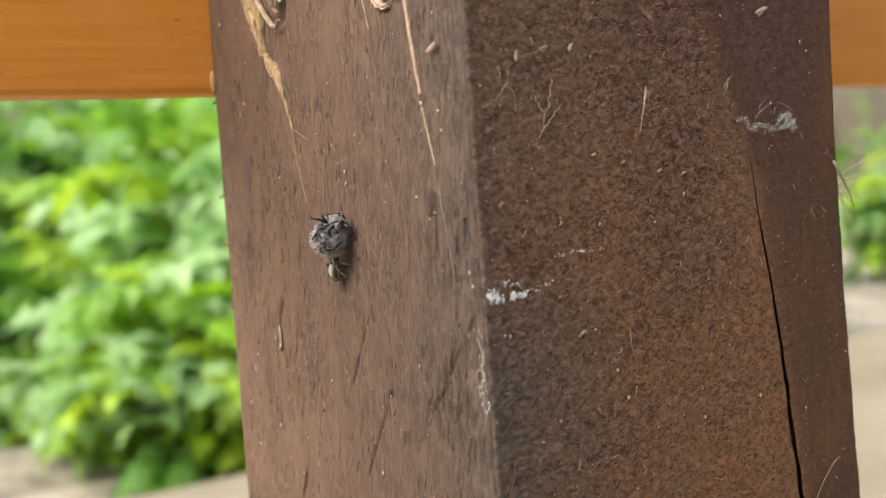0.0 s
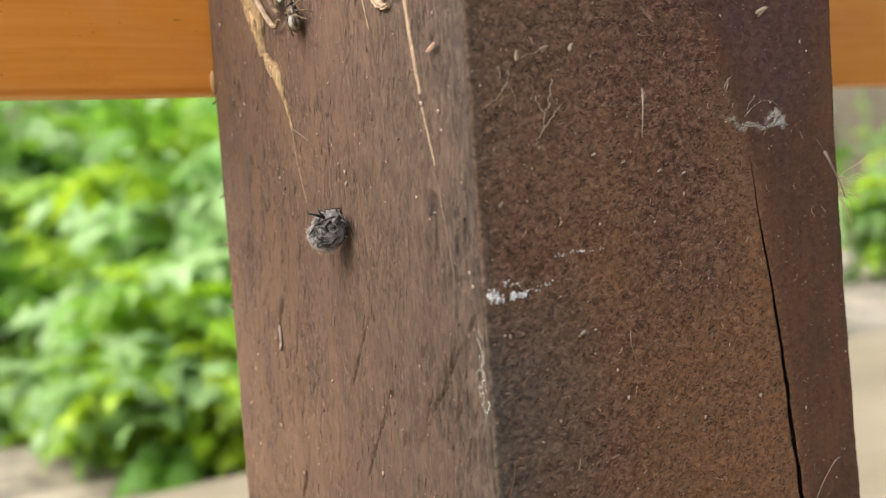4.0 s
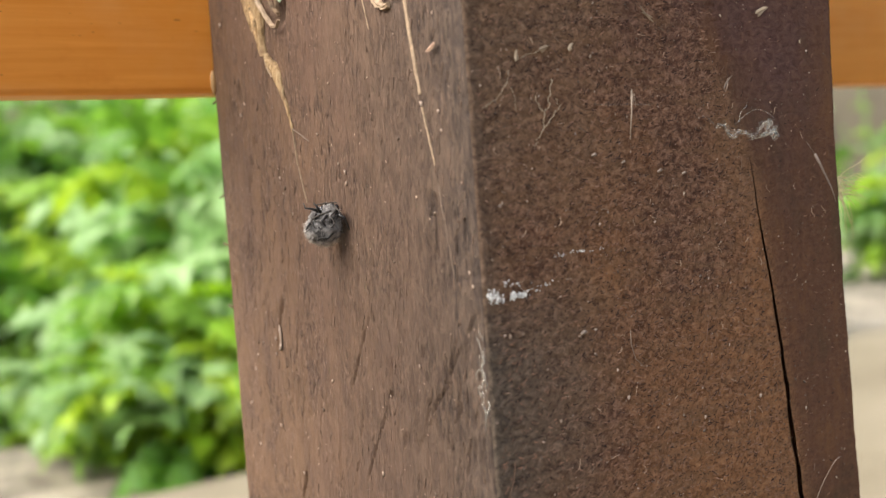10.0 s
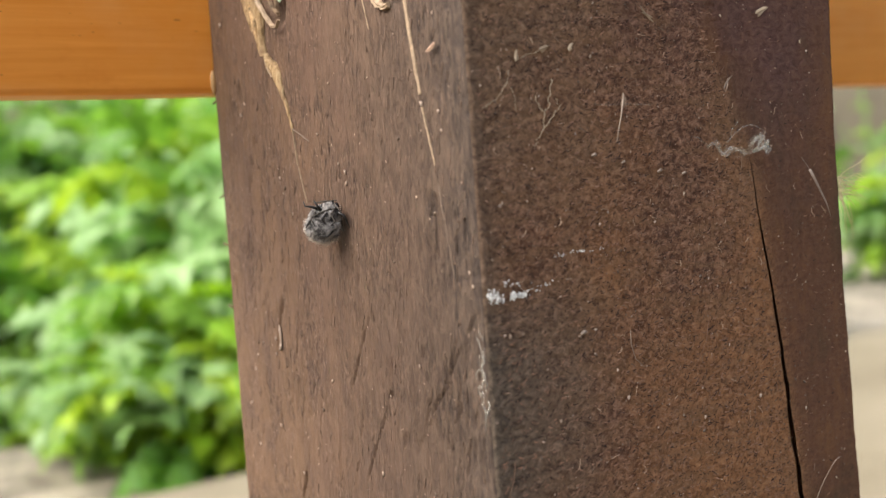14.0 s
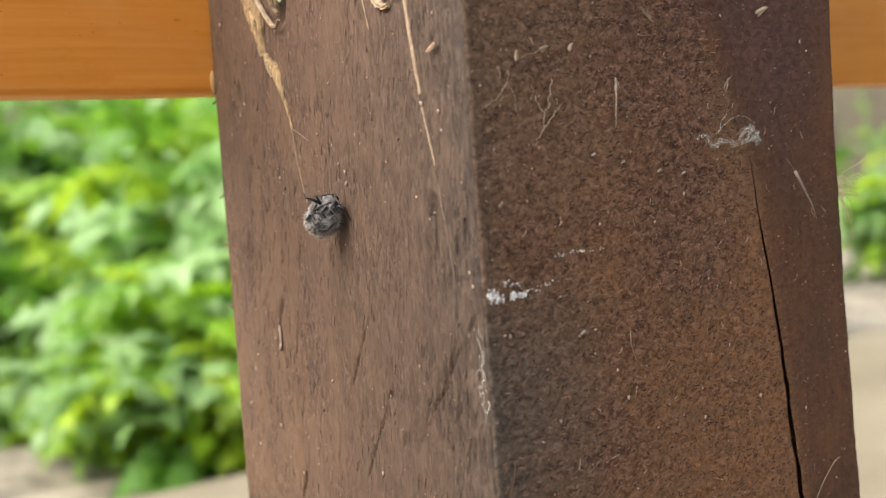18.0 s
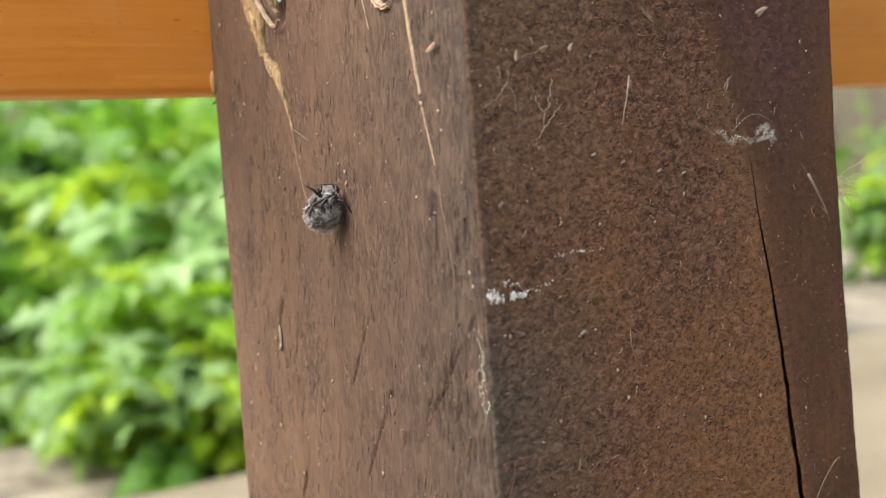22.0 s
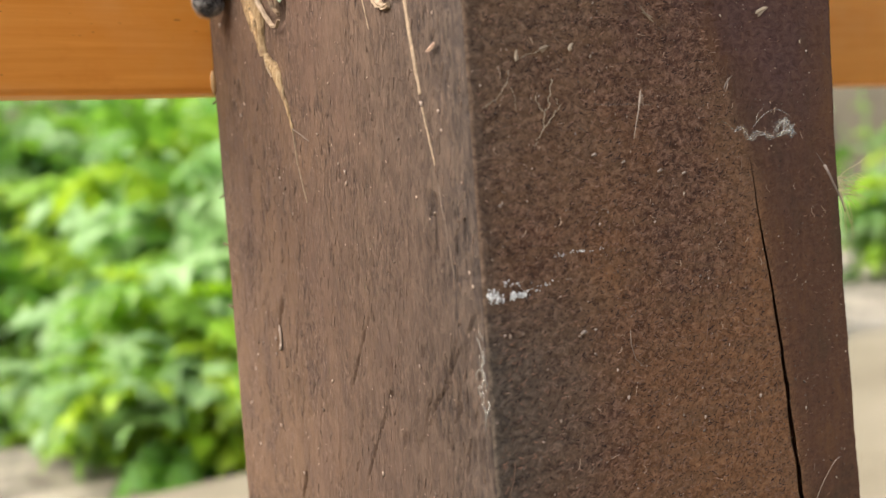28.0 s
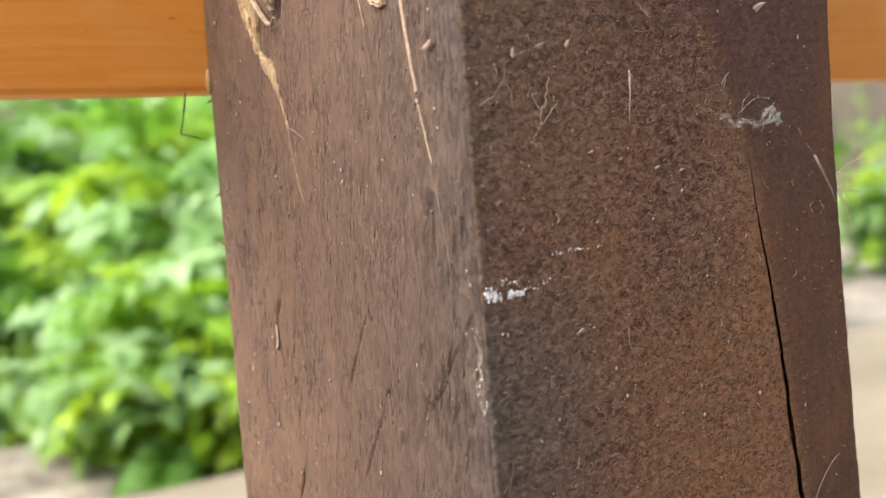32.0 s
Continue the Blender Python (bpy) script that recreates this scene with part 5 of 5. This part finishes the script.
    # the bee: seconds, across and height on the planed face, off it, lean, turn
    bee = [(0, 43.4, -6.7, 3.6, 0, 0), (1.2, 43.3, -6.6, 3.6, 0, 0), (2, 42.2, -6.6, 3.6, 0, 0), (2.6, 43.8, -6.5, 3.6, 0, 0), (3, 44.9, -6.2, 3.6, 0, 0),
           (3.5, 44.6, -5.9, 3.6, 0, 0), (5.5, 43.9, -4.4, 3.6, 0, 0), (5.6, 42.4, -3.7, 3.6, -4, 0), (6, 41.4, -3, 3.6, -4, 0), (6.2, 41.9, -2.9, 3.6, -4, 0),
           (6.4, 42.1, -1.6, 3.6, -4, 0), (6.5, 42.2, -1.8, 3.6, -4, 0), (6.6, 43.3, -3.3, 3.6, 0, 0), (7, 45.3, -4.8, 3.6, 0, 0), (9, 45.5, -4.6, 3.6, 0, 0),
           (12.5, 45.5, -4.6, 3.6, 0, 0), (13, 45.4, -4, 3.6, 0, 0), (14, 45.5, -4.2, 3.6, 0, 0), (14.2, 44.9, -3.5, 3.6, 0, 0), (14.5, 44, -2.3, 3.6, 0, 0),
           (16.5, 45.1, -3.1, 3.6, 0, 0), (17, 45.3, -3.3, 3.6, 0, 0), (17.5, 45.5, -4.3, 3.6, 0, 0), (18, 45.3, -2.9, 3.6, 0, 0), (19, 45.3, -3, 3.6, 0, 0),
           (19.5, 43.5, -2, 3.6, 0, 0), (20, 44.7, -3.4, 3.6, 0, 0), (20.5, 45.2, -2.8, 3.6, 0, 0), (21, 43.8, -0.5, 3.6, -3, 0), (21.5, 44.6, -0.2, 3.6, -3, 0),
           (22, 45.3, -1.5, 3.6, -3, 0), (22.5, 45.6, -0.3, 3.6, -3, 0), (23, 44.6, 1.2, 3.6, -3, 0), (23.5, 41.6, 4.5, 3.6, -3, 0), (24, 42.8, 4, 3.6, -3, 0),
           (25, 42.6, 3.7, 3.6, -3, 0), (25.5, 42.6, 4, 3.6, -3, 0), (26.6, 42.5, 4.5, 3.6, -3, 0), (27.1, 46.9, 11.8, 5, -10, 20), (27.5, 61.6, 29.6, 6, -26, 66),
           (27.6, 63.3, 31.8, 6, -35, 72), (27.7, 91, 35.0, 11.1, -29, 70), (27.8, 91, 41.4, 9.6, -11, 66), (27.9, 93, 43.6, 6.4, -24, 60), (28, 89.4, 48.7, 3.6, -20, 40),
           (28.6, 91.5, 48.8, 3.6, -20, 40), (29, 91.5, 49.4, 3.6, -20, 40), (29.2, 94, 60, 3.6, -10, 30), (29.6, 90, 75, 3.6, 0, 30), (32, 90, 75, 3.6, 0, 30)]
    walk(BEE_OB, [(t, POST @ Matrix.Translation(on_left(v, z, off)) @ pose(0, 0, 0, 0, 0, -35.1) @ pose(0, 0, 0, 90, 0, 0) @ pose(0, 0, 0, 0, 0, lean) @ pose(0, 0, 0, 0, yaw, 0))
                  for t, v, z, off, lean, yaw in bee])
    for key, turn in (("fore", -20), ("fore_b", -14), ("mid", 8), ("hind", 12)):
        ob, o = BEE_LEGS[key]
        rows = [(0, 0), (5.4, 0), (5.6, 0.5), (6.3, 0.7), (6.5, 0.8), (6.7, 0), (14.1, 0), (14.5, 0.35), (17.4, 0.1), (18, 0.3), (20.5, 0.4), (21, 0.9), (23, 1), (27.5, 1), (32, 1)]
        walk(ob, [(t, Matrix.Translation(o * MM) @ pose(0, 0, 0, 0, 0, turn * k)) for t, k in rows])

    # it lifts its head as it stirs
    for key in ("head", "reach"):
        ob, o = BEE_LEGS[key]
        walk(ob, [(t, Matrix.Translation((o + Vector((0, 0.7 * k, 0))) * MM)) for t, k in
                  ((0, 0), (5.4, 0), (6.3, 0.6), (6.7, 0), (14.1, 0), (14.5, 0.3), (17.5, 0), (20.5, 0.2), (21, 0.7), (23, 1), (32, 1))])

    # it tucks its abdomen in at rest and stretches it in flight
    walk(BEE_LEGS["abdomen"][0], [(t, Matrix.Translation(Vector((0.3 * k, -1.35 * k, 0)) * MM)) for t, k in
                                  ((0, 0), (5.5, 0), (6.4, 0.3), (6.7, 0), (20.5, 0), (21.0, 0.25), (23, 0.3), (26.8, 0.35), (27.4, 1), (27.9, 1), (28.0, 0.8), (32, 0.8))])

    # the spider climbs over the bee and up the post: seconds, across, height, off the wood
    path = ((0, 46.5, -13.3, 1.6), (0.2, 48.5, -13.2, 1.6), (0.4, 50.5, -12.3, 2.4), (0.6, 47.7, -10.6, 4.2), (0.8, 44.8, -9.0, 6.2), (1, 40.3, -6.8, 7.0), (1.2, 38.9, -4.6, 7.0), (1.4, 37.0, -3.5, 7.0),
            (1.6, 37.3, -2.1, 6.2), (1.8, 38.4, -0.6, 4.4), (2, 40.6, 0.7, 2.6), (2.2, 42.2, 2.2, 1.5), (2.4, 42, 4.6, 1.5), (2.6, 42.7, 8.0, 1.5), (2.8, 42.3, 11.1, 1.5), (3, 42.7, 15.4, 1.5),
            (3.1, 43.6, 18.5, 1.5), (3.2, 44.8, 21.1, 1.5), (3.3, 45, 22.4, 1.5), (3.4, 46.1, 24.4, 1.5), (3.5, 48.9, 26.8, 1.5), (3.8, 53.9, 33.2, 1.5), (4.1, 56.4, 40.5, 1.5), (4.6, 58.5, 56.0, 1.5), (5.4, 58.5, 62.0, 1.5), (32.0, 58.5, 62.0, 1.5))
    heading = ((0, 6), (0.4, -8), (0.8, 4), (1.2, -4), (1.5, -6), (2.0, -14), (2.2, -8), (2.6, 4), (3.0, 6), (3.3, 10), (3.6, 22), (4.2, 15), (32, 0))
    onto = Matrix(((0, 0, -1, 0), (-1, 0, 0, 0), (0, 1, 0, 0), (0, 0, 0, 1)))
    times = [i * 0.1 for i in range(0, 55)] + [32.0]
    rows = []
    for t in times:
        at = [np.interp(t, [p[0] for p in path], [p[k] for p in path]) for k in (1, 2, 3)]
        turn = np.interp(t, [h[0] for h in heading], [h[1] for h in heading])
        rows.append((t, POST @ Matrix.Translation(on_left(*at)) @ onto @ pose(0, 0, 0, 0, 0, turn)))
    walk(SPIDER_OB, rows)
    for lg, o, sg, i in SPIDER_LEGS:
        swing = [(t, (14 * math.sin(t * 17 + i * 2.1 + (sg > 0) * 3.1)) if 0.1 < t < 4.8 else 0.0) for t in times]
        walk(lg, [(t, Matrix.Translation(o) @ pose(0, 0, 0, 0, 0, a)) for t, a in swing])

    # the thin leg drops into view under the rail
    walk(THIN_LEG, [(t, POST @ Matrix.Translation(Vector((x, y, z)) * MM)) for t, x, y, z in
                    ((0, 3, 24, 22), (29.9, 3, 24, 22), (30.1, 3, 21, 14), (30.2, -0.4, 0, 0.2), (30.4, 0.4, 0, -0.4), (30.5, 0, 0, 0.3),
                     (30.8, 0.7, 0, 0), (31.2, 0, 0, 0.2), (31.6, 0.3, 0, 0.2), (32, 0, 0, 0))])


motions()
